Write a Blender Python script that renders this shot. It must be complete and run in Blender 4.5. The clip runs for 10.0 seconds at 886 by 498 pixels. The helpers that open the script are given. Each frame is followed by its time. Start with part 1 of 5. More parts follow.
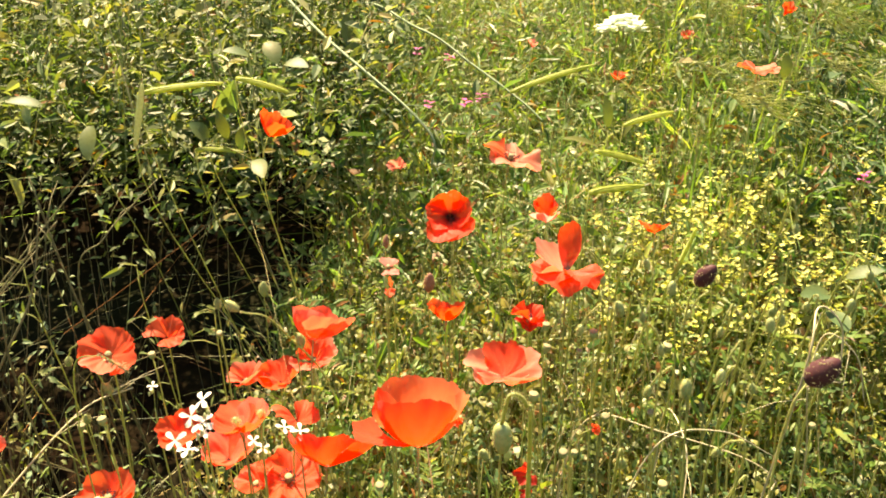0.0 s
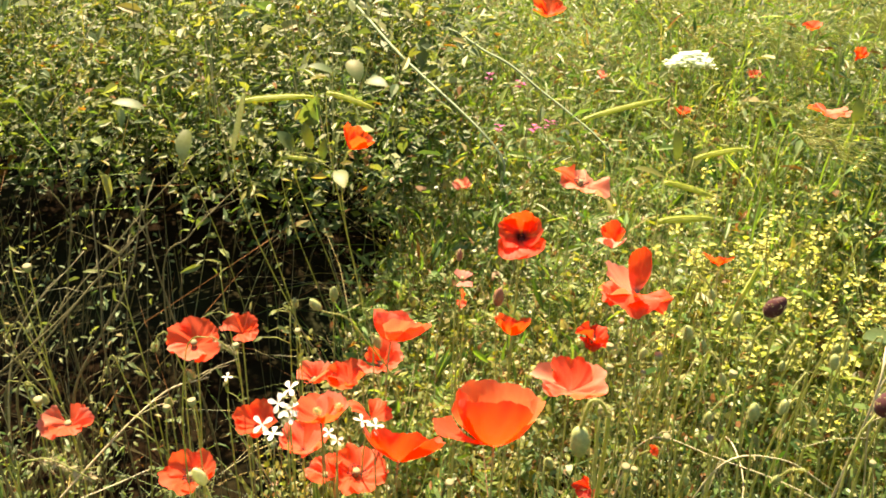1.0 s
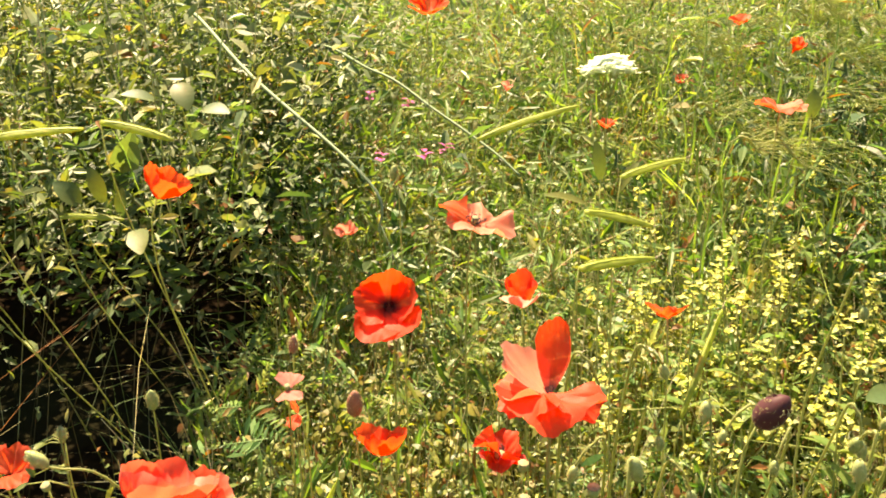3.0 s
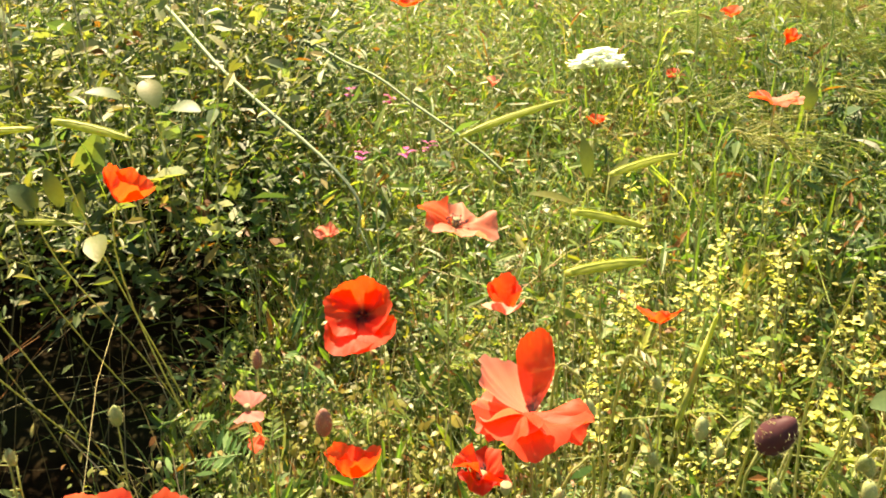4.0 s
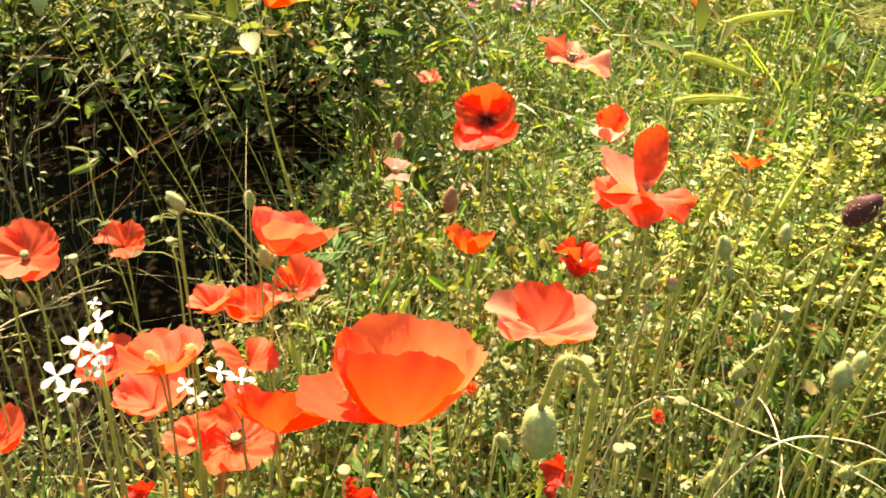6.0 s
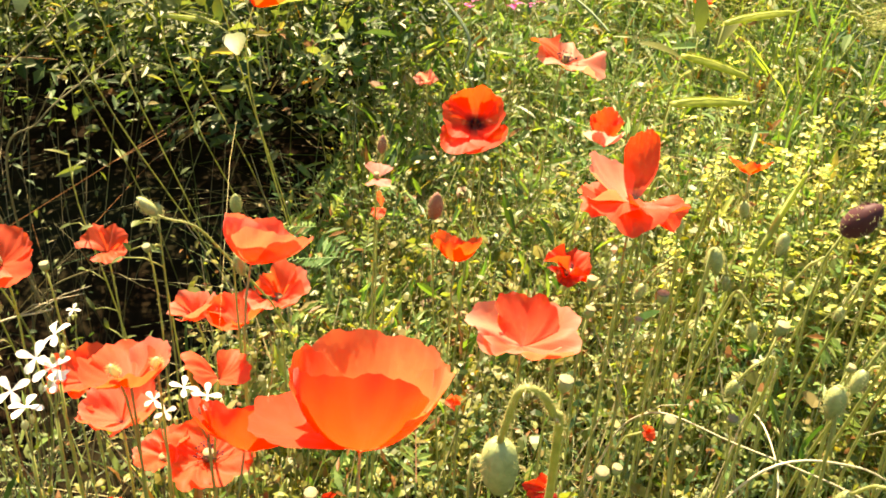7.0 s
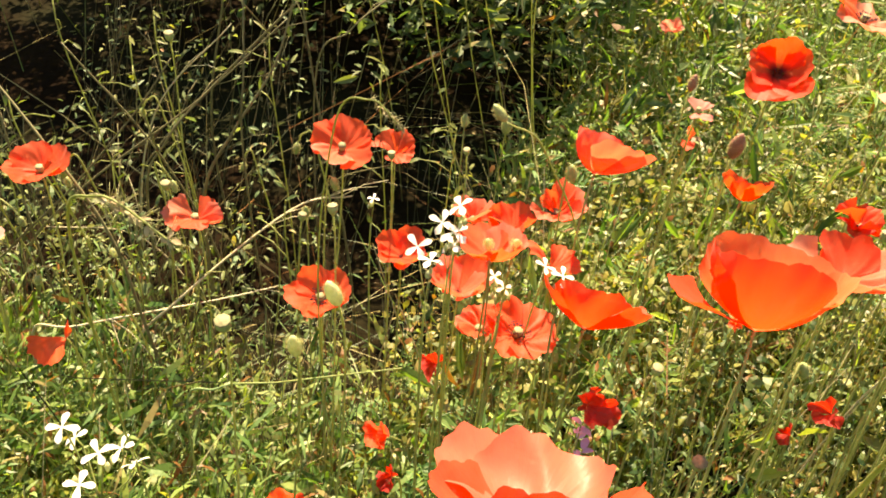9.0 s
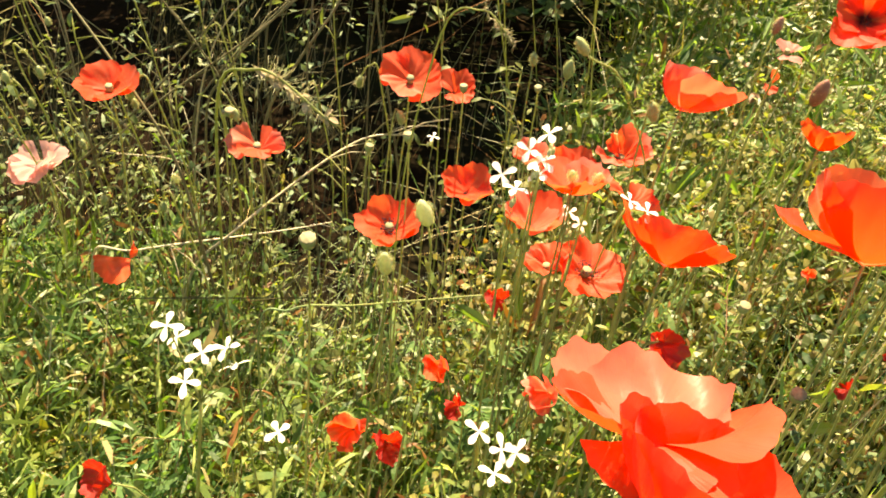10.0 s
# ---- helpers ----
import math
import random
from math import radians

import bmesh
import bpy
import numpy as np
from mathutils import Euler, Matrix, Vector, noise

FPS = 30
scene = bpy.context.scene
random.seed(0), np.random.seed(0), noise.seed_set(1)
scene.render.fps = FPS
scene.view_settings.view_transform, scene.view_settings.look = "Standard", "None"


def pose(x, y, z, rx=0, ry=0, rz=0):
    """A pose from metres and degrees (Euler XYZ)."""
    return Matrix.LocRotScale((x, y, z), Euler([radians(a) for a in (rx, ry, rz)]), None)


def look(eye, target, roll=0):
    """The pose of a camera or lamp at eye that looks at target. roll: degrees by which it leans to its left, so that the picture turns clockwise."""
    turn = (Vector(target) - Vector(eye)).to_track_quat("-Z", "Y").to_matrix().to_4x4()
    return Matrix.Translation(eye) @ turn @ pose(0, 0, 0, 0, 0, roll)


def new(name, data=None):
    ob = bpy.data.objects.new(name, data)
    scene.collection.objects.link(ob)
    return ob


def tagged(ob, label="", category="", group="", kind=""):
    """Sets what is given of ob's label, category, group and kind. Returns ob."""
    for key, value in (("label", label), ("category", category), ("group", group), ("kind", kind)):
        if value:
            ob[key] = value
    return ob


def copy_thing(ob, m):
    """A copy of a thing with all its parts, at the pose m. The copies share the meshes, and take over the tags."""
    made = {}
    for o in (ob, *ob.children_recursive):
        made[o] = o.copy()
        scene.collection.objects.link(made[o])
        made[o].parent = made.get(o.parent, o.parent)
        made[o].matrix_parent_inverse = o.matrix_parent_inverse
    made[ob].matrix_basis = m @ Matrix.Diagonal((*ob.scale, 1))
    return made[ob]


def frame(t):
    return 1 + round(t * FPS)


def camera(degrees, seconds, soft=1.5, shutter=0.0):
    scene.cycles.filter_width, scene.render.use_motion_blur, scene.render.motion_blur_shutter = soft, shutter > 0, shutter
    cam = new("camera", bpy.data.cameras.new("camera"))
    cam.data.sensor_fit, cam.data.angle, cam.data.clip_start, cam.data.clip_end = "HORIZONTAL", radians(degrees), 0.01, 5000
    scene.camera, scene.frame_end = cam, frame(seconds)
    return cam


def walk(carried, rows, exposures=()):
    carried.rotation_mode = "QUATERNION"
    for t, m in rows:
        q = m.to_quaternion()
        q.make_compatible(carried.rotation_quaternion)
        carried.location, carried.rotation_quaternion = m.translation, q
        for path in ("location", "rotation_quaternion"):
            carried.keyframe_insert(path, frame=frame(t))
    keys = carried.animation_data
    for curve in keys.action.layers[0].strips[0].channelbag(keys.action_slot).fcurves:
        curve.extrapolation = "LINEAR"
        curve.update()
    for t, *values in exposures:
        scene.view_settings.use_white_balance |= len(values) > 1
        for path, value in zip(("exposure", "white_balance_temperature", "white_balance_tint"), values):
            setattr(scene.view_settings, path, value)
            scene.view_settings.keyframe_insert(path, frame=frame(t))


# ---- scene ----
cam = camera(63.0, 10.0, soft=1.8)
PATH = [
    (0, (0.046, 0.059, 0.986), (-0.059, 1.717, -0.128), -1.7),
    (0.5, (0.04, 0.052, 0.992), (-0.081, 1.75, -0.058), 0.2),
    (1, (0.014, 0.02, 0.999), (-0.208, 1.702, -0.061), 0.1),
    (1.5, (0.033, 0.045, 0.999), (-0.035, 1.728, -0.079), -0.5),
    (2, (0.063, 0.143, 0.971), (0.043, 1.827, -0.108), -1.4),
    (2.5, (0.077, 0.218, 0.923), (0.037, 1.92, -0.127), -0.7),
    (2.7, (0.077, 0.243, 0.901), (0.001, 1.972, -0.102), -1.9),
    (3.8, (0.092, 0.313, 0.868), (0.035, 2.064, -0.096), -2.5),
    (4, (0.092, 0.314, 0.868), (0.035, 2.055, -0.116), -2.4),
    (4.5, (0.065, 0.283, 0.881), (-0.089, 2.037, -0.069), -0.8),
    (5, (0.033, 0.225, 0.866), (-0.251, 1.893, -0.2), 0.4),
    (5.5, (0.037, 0.197, 0.841), (-0.204, 1.814, -0.311), 1.6),
    (5.7, (0.038, 0.197, 0.843), (-0.177, 1.789, -0.348), 1.7),
    (6.8, (0.064, 0.225, 0.828), (-0.111, 1.798, -0.395), 1.6),
    (7, (0.059, 0.224, 0.832), (-0.15, 1.804, -0.375), 1.5),
    (7.5, (0.026, 0.193, 0.849), (-0.301, 1.718, -0.403), 1.2),
    (8, (-0.018, 0.164, 0.849), (-0.425, 1.619, -0.461), 1.9),
    (8.5, (-0.046, 0.137, 0.844), (-0.523, 1.539, -0.501), 1.9),
    (9, (-0.06, 0.119, 0.851), (-0.585, 1.52, -0.476), 1.5),
    (9.5, (-0.074, 0.11, 0.839), (-0.573, 1.472, -0.538), 2.7),
    (10, (-0.095, 0.091, 0.83), (-0.632, 1.409, -0.575), 3.0),
]
# the meadow lies on a slope: places are given across it, up it and square to it
SLOPE = Matrix.Rotation(radians(19.0), 4, "X")
RISE = math.tan(radians(19.0))
walk(cam, [(t, SLOPE @ look(eye, target, roll)) for t, eye, target, roll in PATH], [(0.0, 2.19, 8850, 14), (4.0, 2.19, 8850, 14), (4.5, 2.14, 8850, 14), (5.0, 2.22, 8850, 14), (5.5, 2.29, 8850, 14), (7.0, 2.39, 8850, 14), (7.5, 2.29, 8850, 14), (8.0, 2.09, 8850, 14), (9.0, 2.19, 8850, 14), (10.0, 2.24, 8850, 14)])

# ---- light ----
TO_SUN = Vector((-0.22, 0.34, 1.0)).normalized()
world = bpy.data.worlds.new("sky")
scene.world = world
world.use_nodes = True
sky = world.node_tree.nodes.new("ShaderNodeTexSky")
sky.sky_type, sky.sun_disc = "NISHITA", False
sky.sun_elevation = math.asin(TO_SUN.z)
sky.sun_rotation = math.atan2(TO_SUN.x, TO_SUN.y)
world.node_tree.nodes["Background"].inputs["Strength"].default_value = 0.052
world.node_tree.links.new(sky.outputs["Color"], world.node_tree.nodes["Background"].inputs["Color"])
sun = new("sun", bpy.data.lights.new("sun", "SUN"))
sun.data.energy, sun.data.angle, sun.data.color = 5.0, radians(0.6), (1.0, 0.90, 0.70)
sun.matrix_world = look((0, 0, 5), Vector((0, 0, 5)) - TO_SUN)


# ---- materials ----
class Nodes:
    """A small wrapper that makes a node material by chaining calls."""

    def __init__(self, name):
        self.mat = bpy.data.materials.new(name)
        self.mat.use_nodes = True
        self.tree = self.mat.node_tree
        self.tree.nodes.clear()
        self.out = self.tree.nodes.new("ShaderNodeOutputMaterial")

    def node(self, kind, **values):
        n = self.tree.nodes.new(kind)
        for key, v in values.items():
            if key in n.inputs:
                self.put(n.inputs[key], v)
        return n

    def put(self, socket, v):
        if isinstance(v, bpy.types.NodeSocket):
            self.tree.links.new(v, socket)
        elif isinstance(v, tuple) and len(v) == 3 and socket.type == "RGBA":
            socket.default_value = (*v, 1)
        else:
            socket.default_value = v

    def noise(self, scale, detail=3.0, vector=None, rough=0.55):
        n = self.node("ShaderNodeTexNoise", Scale=scale, Detail=detail, Roughness=rough)
        n.inputs["Vector"].default_value = (0, 0, 0)
        self.put(n.inputs["Vector"], vector or self.coords())
        return n.outputs["Fac"]

    def coords(self, which="Object"):
        return self.node("ShaderNodeTexCoord").outputs[which]

    def stretch(self, vector, x, y, z):
        n = self.node("ShaderNodeMapping", Vector=vector)
        n.inputs["Scale"].default_value = (x, y, z)
        return n.outputs["Vector"]

    def ramp(self, fac, *stops):
        n = self.node("ShaderNodeValToRGB", Fac=fac)
        els = n.color_ramp.elements
        while len(els) < len(stops):
            els.new(0.5)
        for e, (p, c) in zip(els, stops):
            e.position, e.color = p, (*c, 1)
        return n.outputs["Color"]

    def mix(self, fac, a, b, mode="MIX"):
        n = self.tree.nodes.new("ShaderNodeMix")
        n.data_type, n.blend_type = "RGBA", mode
        self.put(n.inputs[0], fac), self.put(n.inputs[6], a), self.put(n.inputs[7], b)
        return n.outputs[2]

    def math(self, op, a, b=0.0):
        n = self.tree.nodes.new("ShaderNodeMath")
        n.operation = op
        self.put(n.inputs[0], a), self.put(n.inputs[1], b)
        return n.outputs[0]

    def bump(self, height, strength, distance):
        return self.node("ShaderNodeBump", Height=height, Strength=strength, Distance=distance).outputs["Normal"]

    def principled(self, colour, rough, normal=None, spec=0.5, **more):
        n = self.node("ShaderNodeBsdfPrincipled", **{"Base Color": colour, "Roughness": rough, "Specular IOR Level": spec, **more})
        if normal:
            self.put(n.inputs["Normal"], normal)
        return n.outputs[0]

    def thin(self, shader, colour, share, normal=None):
        """Lets light through a thin leaf or petal."""
        t = self.node("ShaderNodeBsdfTranslucent", Color=colour)
        if normal:
            self.put(t.inputs["Normal"], normal)
        m = self.tree.nodes.new("ShaderNodeMixShader")
        m.inputs[0].default_value = share
        self.tree.links.new(shader, m.inputs[1])
        self.tree.links.new(t.outputs[0], m.inputs[2])
        return m.outputs[0]

    def done(self, shader):
        self.tree.links.new(shader, self.out.inputs["Surface"])
        return self.mat


def leaf_material(name, dark, mid, light, dry=(0.30, 0.25, 0.11), dry_share=0.06, share=0.42, rough=0.42, spec=0.32, rust=0.05):
    """Leaves that differ from one to the next and from plant to plant, with a fine mottle and light shining through."""
    m = Nodes(name)
    island = m.node("ShaderNodeNewGeometry").outputs["Random Per Island"]
    patch = m.noise(5.0, 3.0)
    pick = m.math("ADD", m.math("MULTIPLY", island, 0.8), m.math("MULTIPLY", patch, 0.30))
    col = m.ramp(pick, (0.1, dark), (0.5, mid), (0.92, light))
    # from plant to plant: bluish, yellowish and dull ones
    cool = m.ramp(m.noise(13.0, 2.0), (0.46, (0, 0, 0)), (0.60, (1, 1, 1)))
    col = m.mix(m.math("MULTIPLY", cool, 0.65), col, m.mix(1.0, col, (0.62, 0.96, 1.35), "MULTIPLY"))
    gold = m.ramp(m.noise(8.0, 2.0, m.stretch(m.coords(), 1.0, -1.0, 1.3)), (0.50, (0, 0, 0)), (0.64, (1, 1, 1)))
    col = m.mix(m.math("MULTIPLY", gold, 0.65), col, m.mix(1.0, col, (1.40, 1.05, 0.55), "MULTIPLY"))
    shuffled = m.math("FRACT", m.math("MULTIPLY", island, 37.7))
    col = m.mix(m.math("LESS_THAN", shuffled, dry_share), col, dry)
    other = m.math("FRACT", m.math("MULTIPLY", island, 91.3))
    col = m.mix(m.math("LESS_THAN", other, rust), col, (0.22, 0.10, 0.035))
    fine = m.noise(260.0, 2.0)
    col = m.mix(m.math("MULTIPLY", fine, 0.35), col, dark, "MULTIPLY")
    nrm = m.bump(m.noise(420.0, 2.0), 0.35, 0.0006)
    return m.done(m.thin(m.principled(col, rough, nrm, spec), m.mix(1.0, col, (1.9, 2.0, 0.75), "MULTIPLY"), share))


def petal_material(name, base, lit, blotch=0.16, share=0.56, rough=0.5, spec=0.2, pale=(0.95, 0.35, 0.28), pale_edge=0.0, sheer=0.16):
    """Poppy petals: silky, veined along their length, with a dark blotch at the base and light shining through."""
    m = Nodes(name)
    uv = m.coords("UV")
    v = m.node("ShaderNodeSeparateXYZ", Vector=uv).outputs["Y"]
    vein = m.noise(1.0, 4.0, m.stretch(uv, 34.0, 1.6, 1.0))
    cloud = m.noise(55.0, 3.0)
    other = m.node("ShaderNodeObjectInfo").outputs["Random"]
    col = m.mix(m.math("MULTIPLY", vein, 0.55), base, tuple(c * 0.80 for c in base))
    col = m.mix(m.math("MULTIPLY", cloud, 0.22), col, pale)
    if pale_edge:
        rim = m.math("SMOOTH_MIN", 1.0, m.math("MULTIPLY", m.math("POWER", v, 7.0), pale_edge))
        col = m.mix(rim, col, pale)
    col = m.mix(m.math("MULTIPLY", other, 0.25), col, tuple(c * 0.8 for c in base))
    thru = m.mix(m.math("MULTIPLY", vein, 0.5), lit, tuple(c * 0.62 for c in lit))
    if blotch:
        edge = m.math("ADD", v, m.math("MULTIPLY", vein, 0.12))
        soft = m.node("ShaderNodeMapRange", Value=edge)
        soft.inputs["From Min"].default_value, soft.inputs["From Max"].default_value = blotch * 0.75, blotch * 1.6 + 0.05
        soft.inputs["To Min"].default_value, soft.inputs["To Max"].default_value = 1.0, 0.0
        col = m.mix(soft.outputs[0], col, (0.035, 0.006, 0.012))
        thru = m.mix(soft.outputs[0], thru, (0.05, 0.004, 0.004))
    nrm = m.bump(m.math("ADD", m.math("MULTIPLY", vein, 1.0), m.math("MULTIPLY", m.noise(160.0, 3.0), 0.8)), 0.28, 0.0010)
    body = m.thin(m.principled(col, rough, nrm, spec, **{"Sheen Weight": 0.08, "Sheen Roughness": 0.4}), thru, share, nrm)
    # a thin petal lets a little light straight through
    clear = m.node("ShaderNodeBsdfTransparent", Color=tuple(min(1.0, 0.25 + 0.75 * c) for c in lit))
    both = m.tree.nodes.new("ShaderNodeMixShader")
    both.inputs[0].default_value = sheer
    m.tree.links.new(body, both.inputs[1])
    m.tree.links.new(clear.outputs[0], both.inputs[2])
    return m.done(both.outputs[0])


def plain_material(name, a, b, scale=180.0, rough=0.6, spec=0.4, share=0.0, depth=0.0006):
    m = Nodes(name)
    n = m.noise(scale, 4.0)
    other = m.node("ShaderNodeObjectInfo").outputs["Random"]
    fac = m.math("ADD", m.math("MULTIPLY", n, 0.75), m.math("MULTIPLY", other, 0.25))
    col = m.ramp(fac, (0.25, a), (0.75, b))
    s = m.principled(col, rough, m.bump(n, 0.4, depth), spec)
    return m.done(m.thin(s, m.mix(1.0, col, (1.6, 1.6, 1.2), "MULTIPLY"), share) if share else s)


RED = petal_material("petal_red", (0.94, 0.105, 0.042), (1.0, 0.135, 0.042), blotch=0.10)
DEEP = petal_material("petal_deep_red", (0.86, 0.055, 0.020), (1.0, 0.085, 0.018), blotch=0.27)
ORANGE = petal_material("petal_orange", (0.95, 0.115, 0.030), (1.0, 0.120, 0.026), blotch=0.0)
SALMON = petal_material("petal_salmon", (0.94, 0.190, 0.110), (1.0, 0.175, 0.085), blotch=0.10, rough=0.5, spec=0.22, pale_edge=0.8)
PALE_PINK = petal_material("petal_pale_pink", (0.86, 0.50, 0.47), (0.85, 0.40, 0.34), blotch=0.06, rough=0.5)
# brighter orange for the bowl's back petals: sunlight put into the colour
LIT_ORANGE = petal_material("petal_lit_orange", (0.97, 0.205, 0.070), (1.0, 0.20, 0.055), blotch=0.0, pale=(1.0, 0.42, 0.25), pale_edge=0.3, share=0.5)
SOLID = petal_material("petal_solid_red", (0.93, 0.070, 0.028), (1.0, 0.085, 0.020), blotch=0.0, share=0.48)
LIGHT = petal_material("petal_light_salmon", (0.95, 0.31, 0.21), (1.0, 0.25, 0.14), blotch=0.08, pale=(0.97, 0.50, 0.42), pale_edge=0.6)
PINK = petal_material("petal_faded_pink", (0.80, 0.30, 0.27), (0.9, 0.32, 0.22), blotch=0.08, rough=0.5)
# paler pink that paints the sun's sheen on inner petal faces
BLUSH_SHEEN = petal_material("petal_blush_sheen", (0.90, 0.175, 0.115), (1.0, 0.16, 0.08), blotch=0.0, rough=0.42, spec=0.3, share=0.5)
CRIMSON = petal_material("petal_withering_crimson", (0.48, 0.02, 0.02), (0.75, 0.03, 0.01), blotch=0.1)
MAROON = petal_material("petal_dried_maroon", (0.085, 0.026, 0.032), (0.12, 0.02, 0.025), blotch=0.0, rough=0.55, share=0.2, pale=(0.26, 0.16, 0.18))
WHITE = plain_material("white_petal", (0.72, 0.72, 0.66), (0.86, 0.86, 0.84), 90.0, 0.5, 0.4, 0.3)
LACE = plain_material("lace_white_petal", (0.78, 0.82, 0.88), (0.86, 0.90, 0.95), 90.0, 0.6, 0.2, 0.35)
YELLOW = plain_material("yellow_petal", (0.40, 0.42, 0.09), (0.60, 0.60, 0.22), 90.0, 0.5, 0.4, 0.35)
VIOLET = plain_material("violet_petal", (0.42, 0.06, 0.28), (0.62, 0.16, 0.45), 90.0, 0.5, 0.4, 0.35)
LAVENDER = plain_material("lavender_petal", (0.50, 0.26, 0.55), (0.72, 0.48, 0.74), 90.0, 0.5, 0.4, 0.35)
STEM = plain_material("hairy_stem", (0.20, 0.24, 0.08), (0.40, 0.42, 0.18), 240.0, 0.5, 0.4, 0.35)
HAIR = plain_material("stem_hair", (0.30, 0.30, 0.16), (0.46, 0.45, 0.27), 240.0, 0.4, 0.4, 0.3)
POD = plain_material("seed_pod_green", (0.17, 0.23, 0.08), (0.36, 0.42, 0.19), 300.0, 0.5, 0.4)
PALE_POD = plain_material("seed_pod_pale", (0.38, 0.42, 0.25), (0.60, 0.61, 0.42), 300.0, 0.5, 0.4, 0.35)
DISC = plain_material("pod_disc", (0.10, 0.10, 0.05), (0.28, 0.26, 0.14), 500.0, 0.7)
STAMEN = plain_material("stamen_dark", (0.012, 0.006, 0.012), (0.05, 0.025, 0.04), 500.0, 0.7)
STRAW = plain_material("dry_straw", (0.34, 0.30, 0.18), (0.56, 0.51, 0.35), 160.0, 0.45, 0.5)
EAR = plain_material("dusty_ear", (0.30, 0.22, 0.13), (0.52, 0.42, 0.28), 200.0, 0.7, 0.2, 0.2)
AWN = plain_material("green_awn", (0.20, 0.25, 0.08), (0.44, 0.46, 0.22), 160.0, 0.4, 0.5, 0.4)
BLUE_STEM = plain_material("waxy_stem", (0.11, 0.17, 0.09), (0.24, 0.31, 0.19), 160.0, 0.6, 0.2)
# straw darkened in colour so stems look shaded in the hollow
SHADED_STEM = plain_material("shaded_dry_stem", (0.09, 0.085, 0.04), (0.20, 0.18, 0.095), 160.0, 0.6, 0.2)
BEAN = plain_material("bean_pod", (0.22, 0.28, 0.05), (0.46, 0.50, 0.13), 120.0, 0.5, 0.3, 0.5)
GRASS = leaf_material("grass_blade", (0.035, 0.085, 0.020), (0.12, 0.20, 0.045), (0.30, 0.38, 0.12), dry_share=0.10, rough=0.52, spec=0.22)
HERB = leaf_material("herb_leaf", (0.06, 0.074, 0.018), (0.19, 0.195, 0.05), (0.32, 0.315, 0.105), dry_share=0.05, rust=0.07)
FRESH = leaf_material("fresh_leaf", (0.035, 0.085, 0.020), (0.11, 0.19, 0.045), (0.28, 0.36, 0.12), dry_share=0.04)
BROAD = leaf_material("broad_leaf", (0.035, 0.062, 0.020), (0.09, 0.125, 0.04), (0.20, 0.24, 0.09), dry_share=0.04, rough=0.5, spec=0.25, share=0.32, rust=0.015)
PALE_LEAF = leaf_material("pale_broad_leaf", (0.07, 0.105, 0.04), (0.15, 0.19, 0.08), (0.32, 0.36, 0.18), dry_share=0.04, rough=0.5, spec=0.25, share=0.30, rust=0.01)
# also gives the thicket's inner leaves a painted shade
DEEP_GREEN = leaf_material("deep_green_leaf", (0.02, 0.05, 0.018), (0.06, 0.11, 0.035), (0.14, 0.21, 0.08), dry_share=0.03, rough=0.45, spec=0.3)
DRY = leaf_material("dry_straw_blade", (0.26, 0.22, 0.10), (0.46, 0.42, 0.22), (0.60, 0.56, 0.36), dry_share=0.0, share=0.3, rough=0.6, spec=0.15)
FAR_LEAF = leaf_material("far_meadow_leaf", (0.026, 0.065, 0.020), (0.085, 0.145, 0.045), (0.24, 0.32, 0.13), dry_share=0.10)
STALKS = leaf_material("thin_stalk", (0.10, 0.15, 0.04), (0.24, 0.29, 0.09), (0.46, 0.47, 0.24), dry=(0.55, 0.49, 0.30), dry_share=0.3, share=0.1, rough=0.6, spec=0.15)
# a darker copy of the stalks, with the hollow's shade in its colour
SHADED_STALKS = leaf_material("shaded_stalk", (0.035, 0.035, 0.014), (0.085, 0.08, 0.035), (0.17, 0.155, 0.075), dry=(0.24, 0.20, 0.11), dry_share=0.2, share=0.05, rough=0.65, spec=0.12)
LITTER = leaf_material("dead_leaf", (0.06, 0.04, 0.018), (0.12, 0.085, 0.035), (0.26, 0.19, 0.08), dry_share=0.2, share=0.1, rough=0.7)


def soil_material():
    m = Nodes("soil")
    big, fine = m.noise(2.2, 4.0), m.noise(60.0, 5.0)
    # near the plants the soil's colour carries their deep shade
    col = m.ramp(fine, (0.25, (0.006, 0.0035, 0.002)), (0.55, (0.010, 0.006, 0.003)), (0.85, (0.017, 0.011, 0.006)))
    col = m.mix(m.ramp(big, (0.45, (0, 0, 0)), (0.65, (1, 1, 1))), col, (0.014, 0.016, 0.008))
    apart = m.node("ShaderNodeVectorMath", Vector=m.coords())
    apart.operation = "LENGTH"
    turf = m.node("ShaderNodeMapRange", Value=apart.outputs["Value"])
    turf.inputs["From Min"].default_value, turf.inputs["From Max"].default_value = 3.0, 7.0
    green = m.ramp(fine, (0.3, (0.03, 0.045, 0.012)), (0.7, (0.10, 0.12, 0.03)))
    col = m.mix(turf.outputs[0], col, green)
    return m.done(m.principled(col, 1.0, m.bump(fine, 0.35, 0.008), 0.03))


SOIL = soil_material()


